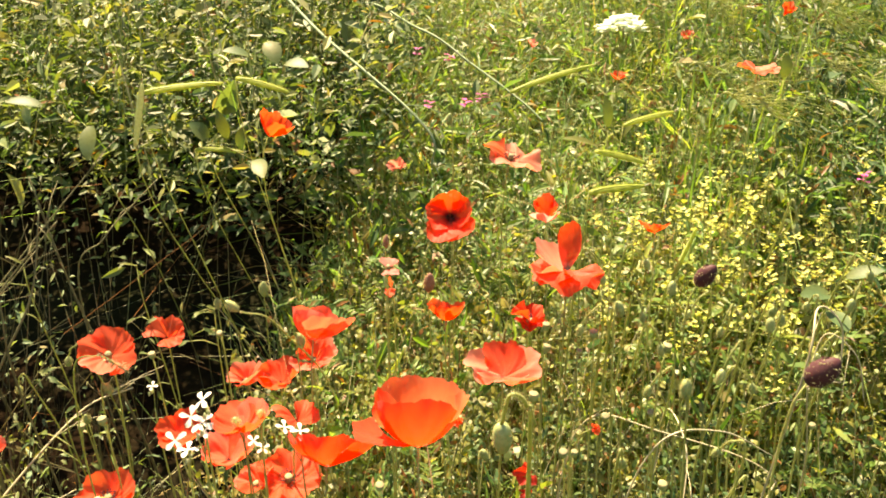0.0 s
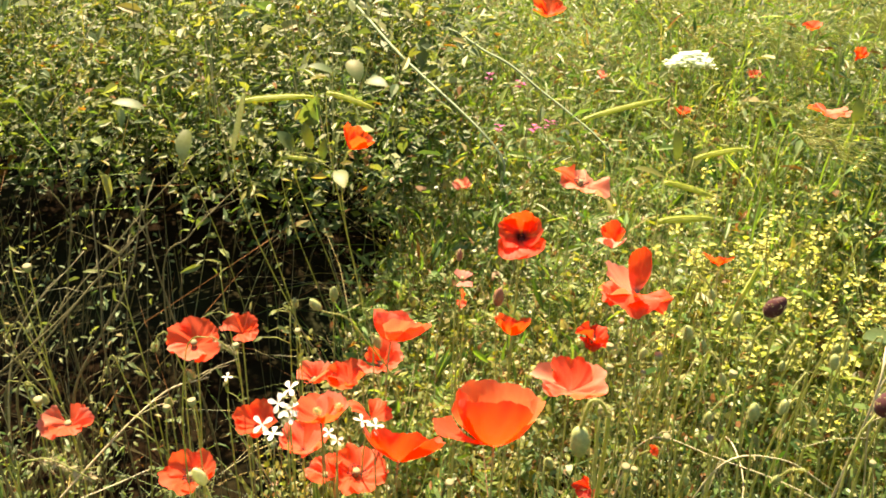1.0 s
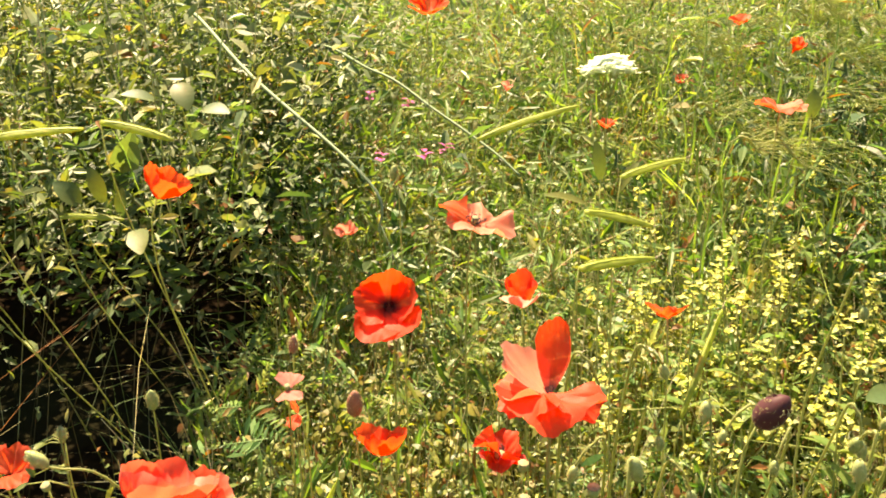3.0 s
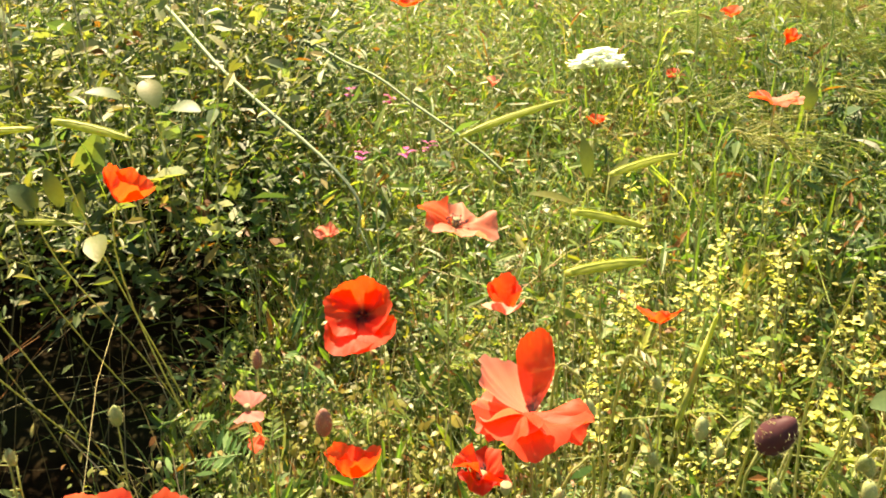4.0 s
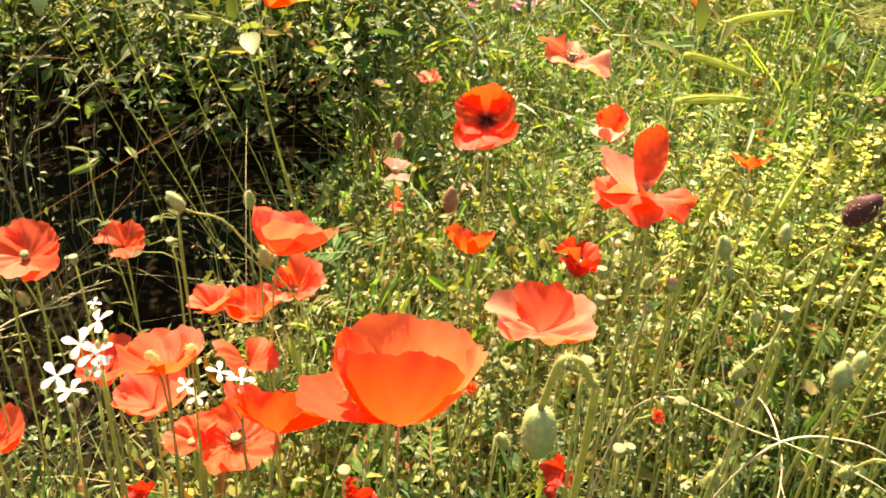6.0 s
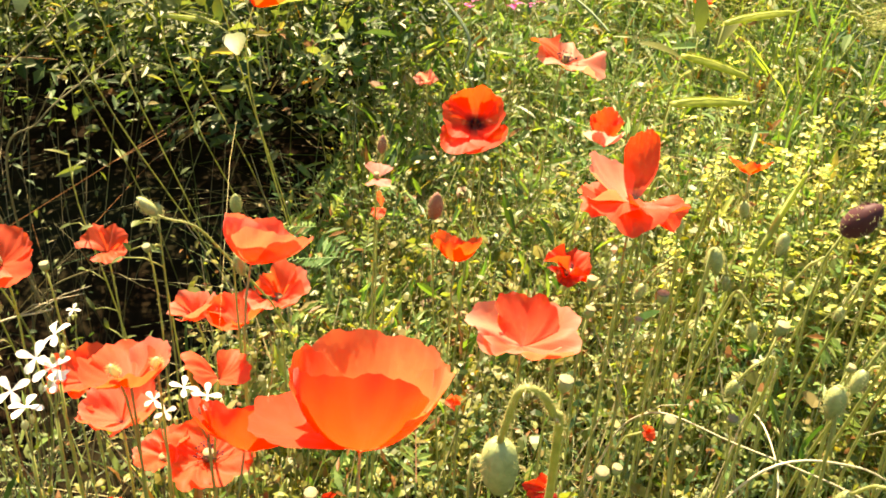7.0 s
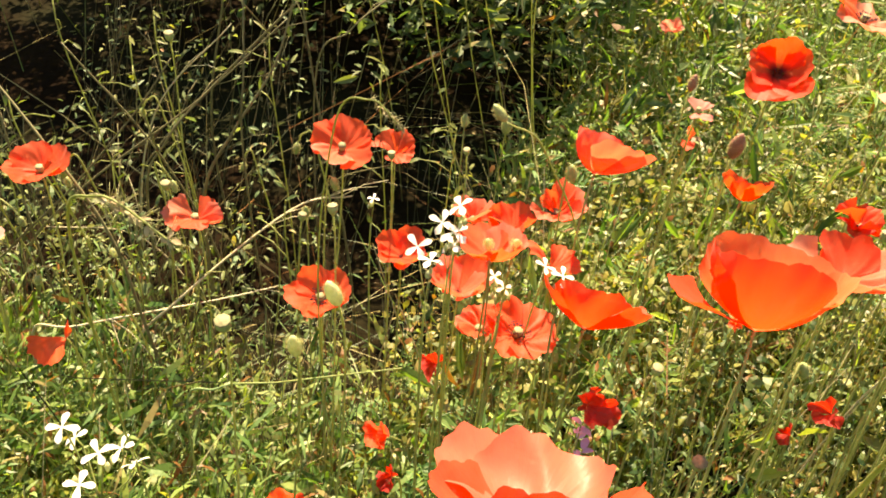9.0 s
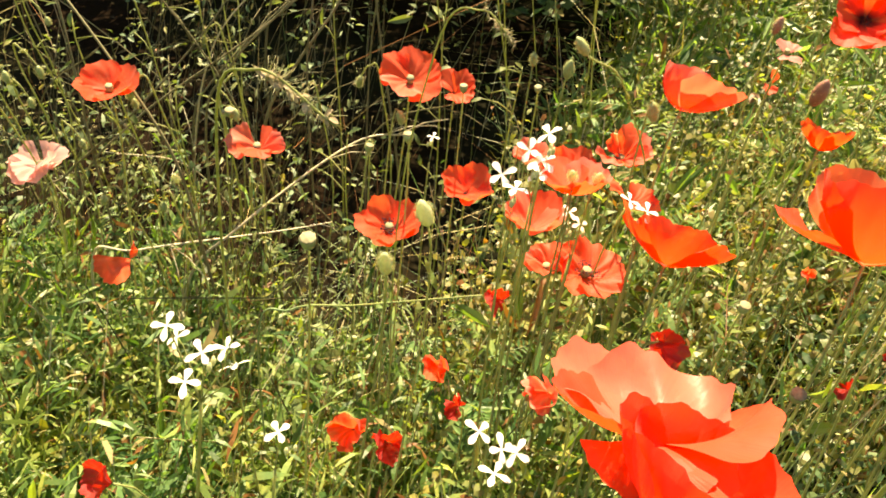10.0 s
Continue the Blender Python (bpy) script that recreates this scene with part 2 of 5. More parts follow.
# ---- mesh helpers ----
def part(name, geo, material, parent=None, label="", smooth=True):
    """One mesh object out of (verts, faces) or (verts, faces, uvs), under a thing or a part."""
    verts, faces = geo[0], geo[1]
    me = bpy.data.meshes.new(name)
    me.from_pydata([tuple(v) for v in verts], [], [tuple(f) for f in faces])
    if len(geo) > 2:
        layer = me.uv_layers.new(name="UVMap")
        loops = np.empty(len(me.loops), dtype=np.int32)
        me.loops.foreach_get("vertex_index", loops)
        layer.data.foreach_set("uv", np.asarray(geo[2], dtype=np.float32)[loops].ravel())
    me.polygons.foreach_set("use_smooth", [smooth] * len(me.polygons))
    me.materials.append(material)
    ob = new(name, me)
    if parent is not None:
        ob.parent = parent
    if label:
        ob["label"] = label
    return ob


def stuff(name, verts, tris, material, label, category):
    """A very large mesh of triangles that nobody could count, laid on the slope."""
    verts = np.array(verts, dtype=np.float32).reshape(-1, 3)
    verts[:, 2] += RISE * verts[:, 1]
    tris = np.ascontiguousarray(tris, dtype=np.int32).reshape(-1, 3)
    me = bpy.data.meshes.new(name)
    me.vertices.add(len(verts))
    me.vertices.foreach_set("co", verts.ravel())
    me.loops.add(tris.size)
    me.loops.foreach_set("vertex_index", tris.ravel())
    me.polygons.add(len(tris))
    me.polygons.foreach_set("loop_start", np.arange(0, tris.size, 3, dtype=np.int32))
    me.polygons.foreach_set("use_smooth", np.zeros(len(tris), dtype=bool))
    me.update(calc_edges=True)
    me.materials.append(material)
    return tagged(new(name, me), label, category, kind="stuff")


def join(*geos):
    vs, fs, n = [], [], 0
    for g in geos:
        vs.extend(g[0])
        fs.extend([tuple(i + n for i in f) for f in g[1]])
        n += len(g[0])
    return vs, fs


def frame_of(axis):
    """Right, up and axis of a flower that looks along axis."""
    a = Vector(axis).normalized()
    up = Vector((0, 1, 0)) - a * a.y
    if up.length < 0.35:
        up = Vector((0, 0, 1)) - a * a.z
    up.normalize()
    return up.cross(a), up, a


def bezier(p0, p1, p2, p3, n):
    out = []
    for i in range(n + 1):
        t = i / n
        s = 1 - t
        out.append(p0 * s ** 3 + p1 * 3 * s * s * t + p2 * 3 * s * t * t + p3 * t ** 3)
    return out


def spline(points, n):
    """A smooth line through the points."""
    pts = [Vector(p) for p in points]
    pts = [pts[0] * 2 - pts[1]] + pts + [pts[-1] * 2 - pts[-2]]
    out = []
    for k in range(1, len(pts) - 2):
        a, b, c, d = pts[k - 1:k + 3]
        for i in range(n):
            t = i / n
            out.append(0.5 * (b * 2 + (c - a) * t + (a * 2 - b * 5 + c * 4 - d) * t * t + (b * 3 - a - c * 3 + d) * t ** 3))
    return out + [pts[-2]]


def tube(points, r0, r1, sides=6, flat=1.0):
    verts, faces = [], []
    side = None
    n = len(points)
    for i, p in enumerate(points):
        way = (points[min(i + 1, n - 1)] - points[max(i - 1, 0)]).normalized()
        side = (side - way * side.dot(way)) if side else way.orthogonal()
        side.normalize()
        other = way.cross(side)
        r = r0 + (r1 - r0) * i / (n - 1)
        for k in range(sides):
            a = math.tau * k / sides
            verts.append(p + side * (r * math.cos(a)) + other * (r * flat * math.sin(a)))
    for i in range(n - 1):
        for k in range(sides):
            j = (k + 1) % sides
            faces.append((i * sides + k, i * sides + j, (i + 1) * sides + j, (i + 1) * sides + k))
    faces.append(tuple(range(sides))[::-1])
    faces.append(tuple((n - 1) * sides + k for k in range(sides)))
    return verts, faces


def lathe(at, axis, profile, sides=12, ribs=0.0, bend=0.0):
    """A round body: profile rows of (height, radius) along axis from at."""
    x, y, a = frame_of(axis)
    verts, faces = [], []
    for i, (h, r) in enumerate(profile):
        for k in range(sides):
            ang = math.tau * k / sides
            rr = r * (1 + ribs * (1 if k % 2 else -1))
            verts.append(Vector(at) + a * h + x * (rr * math.cos(ang) + bend * h * h) + y * (rr * math.sin(ang)))
    for i in range(len(profile) - 1):
        for k in range(sides):
            j = (k + 1) % sides
            faces.append((i * sides + k, i * sides + j, (i + 1) * sides + j, (i + 1) * sides + k))
    faces.append(tuple(range(sides))[::-1])
    faces.append(tuple((len(profile) - 1) * sides + k for k in range(sides)))
    return verts, faces


def hairs(points, r, count, length, rnd):
    verts, faces = [], []
    for _ in range(count):
        f = rnd.uniform(0.25, 0.999) * (len(points) - 1)
        i = int(f)
        p = points[i].lerp(points[min(i + 1, len(points) - 1)], f - i)
        way = (points[min(i + 1, len(points) - 1)] - points[max(i - 1, 0)]).normalized()
        out = Vector((rnd.gauss(0, 1), rnd.gauss(0, 1), rnd.gauss(0, 1)))
        out = (out - way * out.dot(way)).normalized()
        w = way * 0.00016
        n = len(verts)
        tip = p + out * (r + length * rnd.uniform(0.6, 1.2)) + way * length * rnd.uniform(-0.2, 0.5)
        verts += [p + out * r * 0.7 - w, p + out * r * 0.7 + w, tip]
        faces.append((n, n + 1, n + 2))
    return verts, faces


def on_slope(p):
    return SLOPE @ Vector(p)


def ground_z(x, y):
    return RISE * y + 0.012 * math.sin(3.1 * x + 1.3) * math.cos(2.7 * y) + 0.008 * math.sin(7.3 * x - 5.1 * y)


# ---- poppies ----
def petal(base, axis, phi, open0, open1, length, spread=1.15, crumple=0.06, cup=0.35, seed=0, nu=36, nv=16, wave=0.06, wrap=0.0):
    """One petal: a broad fan that leaves the axis by open0 degrees at its base and by open1 at its rim."""
    rnd = random.Random(seed)
    x, y, a = frame_of(axis)
    p = radians(phi)
    out, side = y * math.cos(p) + x * math.sin(p), x * math.cos(p) - y * math.sin(p)
    waves = [(rnd.uniform(2, 6), rnd.uniform(1, 6), rnd.uniform(0, 6.3), rnd.uniform(0.5, 1.0)) for _ in range(4)]
    waves += [(rnd.uniform(9, 17), rnd.uniform(3, 9), rnd.uniform(0, 6.3), rnd.uniform(0.10, 0.22)) for _ in range(4)]
    rims = [(rnd.uniform(3, 6), rnd.uniform(0, 6.3), 1.0), (rnd.uniform(9, 16), rnd.uniform(0, 6.3), 0.45), (rnd.uniform(20, 30), rnd.uniform(0, 6.3), 0.35)]
    fine = rnd.uniform(0, 6.3)
    steps = 24
    rad, hei, ang = [0.0], [0.0], []
    for i in range(steps):
        th = radians(open0 + (open1 - open0) * (i + 0.5) / steps)
        ang.append(th)
        rad.append(rad[-1] + math.sin(th) / steps)
        hei.append(hei[-1] + math.cos(th) / steps)
    ang.append(ang[-1])
    verts, faces, uvs = [], [], []
    for j in range(nv + 1):
        v = j / nv
        for i in range(nu + 1):
            u = 2 * i / nu - 1
            t = u * spread
            rim = 1 + wave * sum(s * math.sin(k * t + q) for k, q, s in rims)
            rho = v * (1 - 0.16 * abs(u) ** 3) * (1 + (rim - 1) * v)
            ripple = crumple * v ** 1.3 * sum(s * math.sin(m1 * t + m2 * v + q) for m1, m2, q, s in waves)

            def along(lon):
                f = max(0.0, min(lon, 1.0)) * steps
                k = min(int(f), steps - 1)
                over = max(0.0, lon - 1.0)
                return rad[k] + (rad[k + 1] - rad[k]) * (f - k) + over * math.sin(ang[-1]), hei[k] + (hei[k + 1] - hei[k]) * (f - k) + over * math.cos(ang[-1]), ang[k]

            ripple += 0.0045 * v ** 7 * (math.sin(31 * t + fine) + 0.7 * math.sin(47 * t + 2 * fine))
            lat, lon = rho * math.sin(t) * (0.75 + 0.25 * v), rho * (0.25 + 0.75 * math.cos(t))
            r, h, th = along(lon)
            fan = out * r + a * h + side * lat + (out * -math.cos(th) + a * math.sin(th)) * (cup * lat * lat + ripple)
            if wrap:
                r, h, th = along(rho * (1 - 0.14 * abs(u) ** 2.2 * v))
                radial = out * math.cos(t) + side * math.sin(t)
                bowl = radial * r + a * h + (radial * -math.cos(th) + a * math.sin(th)) * ripple
                fan = fan.lerp(bowl, wrap)
            verts.append(base + fan * length)
            uvs.append((0.5 + 0.5 * u, v))
    for j in range(nv):
        for i in range(nu):
            q = j * (nu + 1) + i
            faces.append((q, q + 1, q + nu + 2, q + nu + 1))
    return verts, faces, uvs


def rooted(at, lean, rnd):
    return Vector((at[0] + lean[0] + rnd.uniform(-0.02, 0.02), at[1] + lean[1] + rnd.uniform(-0.02, 0.02), 0))


def stem_line(root, tip, axis, bow=0.07, n=12):
    root.z = ground_z(root.x, root.y) - 0.01
    tip, axis = Vector(tip), Vector(axis).normalized()
    return bezier(root, root.lerp(tip, 0.35) + Vector((0, 0, 0.08 * (tip.z - root.z))), tip - axis * bow, tip, n)


COUNT = [0]


def poppy(at, axis, petals, material, label, length=0.032, heart="dark", lean=(0.0, 0.03), stem_hairs=130, bow=0.08, name="poppy"):
    """A poppy on its own hairy stem. petals: rows of (phi, open0, open1, size, spread, crumple, material or None)."""
    COUNT[0] += 1
    rnd = random.Random(COUNT[0])
    at = on_slope(at)
    a = on_slope(axis).normalized()
    base = at - a * length * 0.35
    root = rooted(at, lean, rnd)
    top = new(name)
    top.location = (root.x, root.y, ground_z(root.x, root.y))
    tagged(top, label, "flower", group="poppies")
    line = stem_line(root, base, a, bow)
    shift = top.location.copy()

    def put(part_name, geo, mat, parent=top, text="", smooth=True):
        g = ([v - shift for v in geo[0]], *geo[1:])
        return part(part_name, g, mat, parent, text, smooth)

    stem = put("stem", tube(line, 0.0011, 0.0008), STEM)
    tagged(put("stem_hair", hairs(line, 0.0011, stem_hairs, 0.0018, rnd), HAIR, stem, smooth=False), kind="stuff")
    for k, (phi, o0, o1, size, spread, crumple, mat) in enumerate(petals):
        lift = a * (0.0006 * k)
        wrap = min(1.0, max(0.0, (80 - 0.5 * (o0 + o1)) / 20)) * (0.95 if crumple < 0.11 else 0.3)
        put("petal", petal(base + lift, a, phi, o0, o1, length * size, spread, crumple * 0.75, seed=COUNT[0] * 17 + k, wrap=wrap, wave=min(0.06, 0.75 * crumple)), mat or material)
    if heart:
        h = length * 0.26
        prof = [(0, h * 0.12), (h * 0.15, h * 0.28), (h * 0.5, h * 0.42), (h * 0.8, h * 0.40), (h * 0.92, h * 0.30)]
        cap = put("capsule", lathe(base, a, prof, 10), POD)
        put("pod_disc", lathe(base + a * h * 0.92, a, [(0, h * 0.44), (h * 0.10, h * 0.42), (h * 0.16, h * 0.1)], 12, 0.06), DISC, cap)
        if heart == "dark":
            x, y, _ = frame_of(a)
            geos = []
            for i in range(42):
                ang = rnd.uniform(0, math.tau)
                out = x * math.cos(ang) + y * math.sin(ang)
                tip = base + out * h * rnd.uniform(0.5, 1.15) + a * h * rnd.uniform(0.55, 1.15)
                geos.append(tube([base + out * h * 0.2, base.lerp(tip, 0.6) + a * h * 0.1, tip], 0.00015, 0.00012, 3))
                geos.append(lathe(tip, a, [(0, 0.0003), (0.0006, 0.0008), (0.0013, 0.0003)], 5))
            put("stamen_ring", join(*geos), STAMEN)
    return top


def open_petals(o0, o1, crumple=0.06, spread=1.15, turn=0.0, mats=(None, None, None, None), sizes=(1.0, 1.0, 0.92, 0.92), jitter=8, seed=1):
    rnd = random.Random(seed)
    rows = []
    for k, phi in enumerate((0, 180, 90, 270)):
        j = rnd.uniform(-jitter, jitter)
        rows.append((phi + turn + j, o0 + j * 0.6, o1 + rnd.uniform(-jitter, jitter) * 1.6, sizes[k], spread, crumple, mats[k]))
    return rows


def ragged(seed, crumple=0.16, n=4, low=30, high=100, mats=(None,)):
    rnd = random.Random(seed)
    rows = []
    for k in range(n):
        o0 = rnd.uniform(low * 0.5, low + 15)
        rows.append((k * 360 / n + rnd.uniform(-35, 35), o0, rnd.uniform(o0 + 10, high), rnd.uniform(0.75, 1.05), rnd.uniform(0.7, 1.15), crumple * rnd.uniform(0.6, 1.2), mats[k % len(mats)]))
    return rows


def bud(at, axis, length, label, material=POD, lean=(0.0, 0.03), kind="bud", bow=0.05, stem_hairs=140, via=None, girth=1.0, thick=1.0):
    """A poppy bud or seed pod on its own stem; axis points from the stem to the tip."""
    COUNT[0] += 1
    rnd = random.Random(COUNT[0])
    at = on_slope(at)
    a = on_slope(axis).normalized()
    base = at - a * length * 0.5
    root = rooted(at, lean, rnd)
    top = new("poppy_bud" if kind == "bud" else "poppy_seed_pod")
    top.location = (root.x, root.y, ground_z(root.x, root.y))
    tagged(top, label, "bud" if kind == "bud" else "seed pod", group="poppy buds" if kind == "bud" else "poppy seed pods")
    if via:
        root.z = ground_z(root.x, root.y) - 0.01
        line = spline([root, *[on_slope(p) for p in via], base], 6)
    else:
        line = stem_line(root, base, a, bow)
    shift = top.location.copy()

    def put(part_name, geo, mat, parent=top, smooth=True):
        return part(part_name, ([v - shift for v in geo[0]], geo[1]), mat, parent, smooth=smooth)

    L = length
    stem = put("stem", tube(line, 0.0010 * thick, 0.0007 * thick), STEM)
    tagged(put("stem_hair", hairs(line, 0.001 * thick, stem_hairs, 0.0018, rnd), HAIR, stem, False), kind="stuff")
    if kind == "bud":
        prof = [(0, 0.06), (0.06, 0.13), (0.2, 0.205), (0.45, 0.24), (0.7, 0.205), (0.9, 0.115), (1.0, 0.03)]
        body = put("bud_case", lathe(base, a, [(h * L, r * L * girth) for h, r in prof], 12), material)
        x, y, _ = frame_of(a)
        hv, hf = [], []
        for i in range(150):
            ang, s = rnd.uniform(0, math.tau), rnd.uniform(0.08, 0.92)
            r = girth * 0.24 * L * math.sin(math.pi * (0.12 + 0.82 * s)) ** 0.8
            out = x * math.cos(ang) + y * math.sin(ang)
            p = base + a * s * L + out * r * 0.95
            n = len(hv)
            hv += [p - a * 0.00018, p + a * 0.00018, p + out * 0.0024 + a * rnd.uniform(-0.0005, 0.0012)]
            hf.append((n, n + 1, n + 2))
        tagged(put("bud_hair", (hv, hf), HAIR, body, False), kind="stuff")
        seam = [base + a * L * s + (x * math.cos(0.6) + y * math.sin(0.6)) * (girth * 0.245 * L * math.sin(math.pi * (0.12 + 0.82 * s)) ** 0.8) for s in (0.1, 0.3, 0.5, 0.7, 0.9)]
        put("seam", tube(seam, L * 0.012, L * 0.012, 4), STEM, body)
    else:
        prof = [(0, 0.08), (0.08, 0.16), (0.3, 0.33), (0.6, 0.42), (0.82, 0.40), (0.9, 0.34)]
        body = put("capsule", lathe(base, a, [(h * L, r * L) for h, r in prof], 16, 0.02), material)
        put("pod_disc", lathe(base + a * L * 0.9, a, [(0, 0.42 * L), (0.05 * L, 0.44 * L), (0.09 * L, 0.38 * L), (0.13 * L, 0.08 * L)], 16, 0.05), DISC, body)
    return top


# ---- ground ----
def build_ground():
    near = np.linspace(-3.0, 3.0, 61)
    far = np.array([5.0, 9.0, 18.0, 40.0, 100.0, 300.0, 1200.0])
    xs = np.concatenate([-far[::-1], near, far])
    ys = np.concatenate([-far[::-1], np.linspace(-3.0, 9.0, 121), far[2:]])
    verts = []
    for y in ys:
        for x in xs:
            level = RISE * min(max(y, -9.0), 40.0)
            verts.append((x, y, ground_z(x, y) if abs(x) < 4 and -4 < y < 9.5 else level))
    n = len(xs)
    faces = [(j * n + i, j * n + i + 1, (j + 1) * n + i + 1, (j + 1) * n + i) for j in range(len(ys) - 1) for i in range(n - 1)]
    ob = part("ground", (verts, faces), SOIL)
    tagged(ob, "crumbly soil of a sloping meadow, coloured near black for shade", "ground", kind="structure")


build_ground()

# ---- meadow growth ----
RNG = np.random.default_rng(7)


def smooth(a, b, v):
    t = np.clip((v - a) / (b - a), 0, 1)
    return t * t * (3 - 2 * t)


def wobble(x, y, s=1.0, p=0.0):
    return (np.sin(s * (2.3 * x + 1.1 * y) + p) + np.sin(s * (-1.7 * x + 2.9 * y) + 2.1 + p) + np.sin(s * (4.1 * x - 3.3 * y) + 0.7 * p)) / 3


FRONT = 0.26


def thicket(x, y):
    """1 in the tall leafy stand, 0 outside it."""
    y = y + 0.20
    edge = 0.05 * wobble(x, y, 3.0)
    return smooth(-0.16, -0.30, x + edge + 0.10 * np.clip(y - 1.1, 0, 1)) * smooth(0.86, 0.98, y + edge - FRONT) * (1 - smooth(2.3, 2.8, y))


def hollow(x, y):
    """1 in the shaded hollow in front of the stand."""
    y = y + 0.12
    return smooth(-0.20, -0.34, x + 0.03 * wobble(x, y, 5.0)) * smooth(0.52, 0.66, y - 0.25 * np.clip(-0.5 - x, 0, 0.4) * 0) * (1 - smooth(0.95, 1.15, y - FRONT))


def pit(x, y):
    """The hollow, and quite bare in its darkest part."""
    return np.minimum(1.05, hollow(x, y) * (1 + 0.06 * smooth(-0.66, -0.50, x)))


def canopy(x, y):
    """How high the herbs stand over the soil."""
    y = y + 0.10
    h = 0.31 + 0.05 * wobble(x, y, 2.2) + 0.03 * wobble(x, y, 7.0, 1.0)
    h = h + 0.035 * wobble(x, y, 15.0, 0.3) + 0.10 * smooth(1.1, 2.4, y) + 0.05 * smooth(0.2, 0.5, x)
    h = h - 0.06 * (1 - smooth(0.25, 0.55, y))
    h = h * (1 - 0.62 * hollow(x, y))
    return h


def bare(x, y):
    """1 where the near herbs stand thin and the soil's shade shows."""
    return smooth(-0.12, 0.02, x + 0.05 * wobble(x, y, 6.0)) * (1 - smooth(0.56, 0.68, y - 0.05 * smooth(0.0, 0.1, x) + 0.05 * wobble(x, y, 5.0, 1.0)))


def scatter(n, x0, x1, y0, y1, wedge=None):
    x, y = RNG.uniform(x0, x1, n), RNG.uniform(y0, y1, n)
    if wedge:
        keep = np.abs(x - 0.0) < wedge[0] + wedge[1] * y
        x, y = x[keep], y[keep]
    return x, y


def unit(v):
    return v / np.maximum(np.linalg.norm(v, axis=1, keepdims=True), 1e-9)


def leaf_geo(base, way, normal, length, width, fold=0.25, shape=1):
    """Leaves as folded blades: 2 triangles each (shape 1) or 6 (shape 2)."""
    side = unit(np.cross(way, normal))
    up = unit(np.cross(side, way))
    L, W = length[:, None], width[:, None]
    n = len(base)
    if shape == 1:
        mid = base + way * L * 0.45
        pts = np.stack([base, mid + side * W * 0.5 + up * W * fold, base + way * L - up * L * 0.06, mid - side * W * 0.5 + up * W * fold], 1)
        idx = np.array([[0, 1, 2], [0, 2, 3]])
    elif shape == 3:
        m1, m2 = base + way * L * 0.36 + up * L * 0.07, base + way * L * 0.72 + up * L * 0.05
        pts = np.stack([base, m1 - side * W * 0.5, m1 + side * W * 0.5, m2 - side * W * 0.38 - up * W * 0.1, m2 + side * W * 0.38 - up * W * 0.1, base + way * L - up * L * 0.12], 1)
        idx = np.array([[0, 2, 1], [1, 4, 3], [1, 2, 4], [3, 4, 5]])
    else:
        m1, m2 = base + way * L * 0.33, base + way * L * 0.68 - up * L * 0.04
        pts = np.stack([base, m1 - up * W * 0.04, m2 - up * W * 0.04, base + way * L - up * L * 0.13,
                        m1 + side * W * 0.48 + up * W * fold, m2 + side * W * 0.40 + up * W * fold * 0.8,
                        m1 - side * W * 0.48 + up * W * fold, m2 - side * W * 0.40 + up * W * fold * 0.8], 1)
        idx = np.array([[0, 4, 1], [4, 5, 1], [1, 5, 2], [5, 3, 2], [0, 1, 6], [6, 1, 7], [1, 2, 7], [7, 2, 3]])
    tris = (idx[None] + (np.arange(n) * pts.shape[1])[:, None, None]).reshape(-1, 3)
    return pts.reshape(-1, 3), tris


def blade_geo(x, y, height, width, bend, seg=3):
    """Grass blades: tapering ribbons that lean over."""
    n = len(x)
    ang = RNG.uniform(0, math.tau, n)
    out = np.stack([np.cos(ang), np.sin(ang), np.zeros(n)], 1)
    face = ang + RNG.uniform(0.6, 2.5, n)
    side = np.stack([np.cos(face), np.sin(face), np.zeros(n)], 1)
    root = np.stack([x, y, np.full(n, -0.005)], 1)
    rows = []
    for k in range(seg + 1):
        t = k / seg
        c = root + out * (bend * height * t ** 2)[:, None] + np.array([0, 0, 1.0]) * (height * (t - 0.35 * bend * t ** 3))[:, None]
        if k == seg:
            rows.append(c[:, None])
        else:
            w = (width * (1 - 0.75 * t))[:, None] * 0.5
            rows.append(np.stack([c - side * w, c + side * w], 1))
    pts = np.concatenate(rows, 1)
    idx = []
    for k in range(seg - 1):
        a = 2 * k
        idx += [[a, a + 1, a + 3], [a, a + 3, a + 2]]
    a = 2 * (seg - 1)
    idx.append([a, a + 1, a + 2])
    tris = (np.array(idx)[None] + (np.arange(n) * pts.shape[1])[:, None, None]).reshape(-1, 3)
    return pts.reshape(-1, 3), tris


def stick_geo(a, b, w):
    """Thin three-sided stalks from a to b."""
    n = len(a)
    way = unit(b - a)
    s1 = unit(np.cross(way, np.array([0.31, 0.77, 0.2])[None]))
    s2 = np.cross(way, s1)
    ring = []
    for k in range(3):
        q = math.tau * k / 3
        ring.append(s1 * math.cos(q) + s2 * math.sin(q))
    pts = np.stack([a + r * w[:, None] for r in ring] + [b + r * w[:, None] * 0.6 for r in ring], 1)
    idx = np.array([[0, 1, 4], [0, 4, 3], [1, 2, 5], [1, 5, 4], [2, 0, 3], [2, 3, 5]])
    tris = (idx[None] + (np.arange(n) * 6)[:, None, None]).reshape(-1, 3)
    return pts.reshape(-1, 3), tris


def merge(geos):
    vs, ts, n = [], [], 0
    for v, t in geos:
        vs.append(v)
        ts.append(t + n)
        n += len(v)
    return np.concatenate(vs), np.concatenate(ts)


def random_ways(n, flat=0.5):
    v = RNG.normal(size=(n, 3))
    v[:, 2] = v[:, 2] * flat + 0.15
    return unit(v)


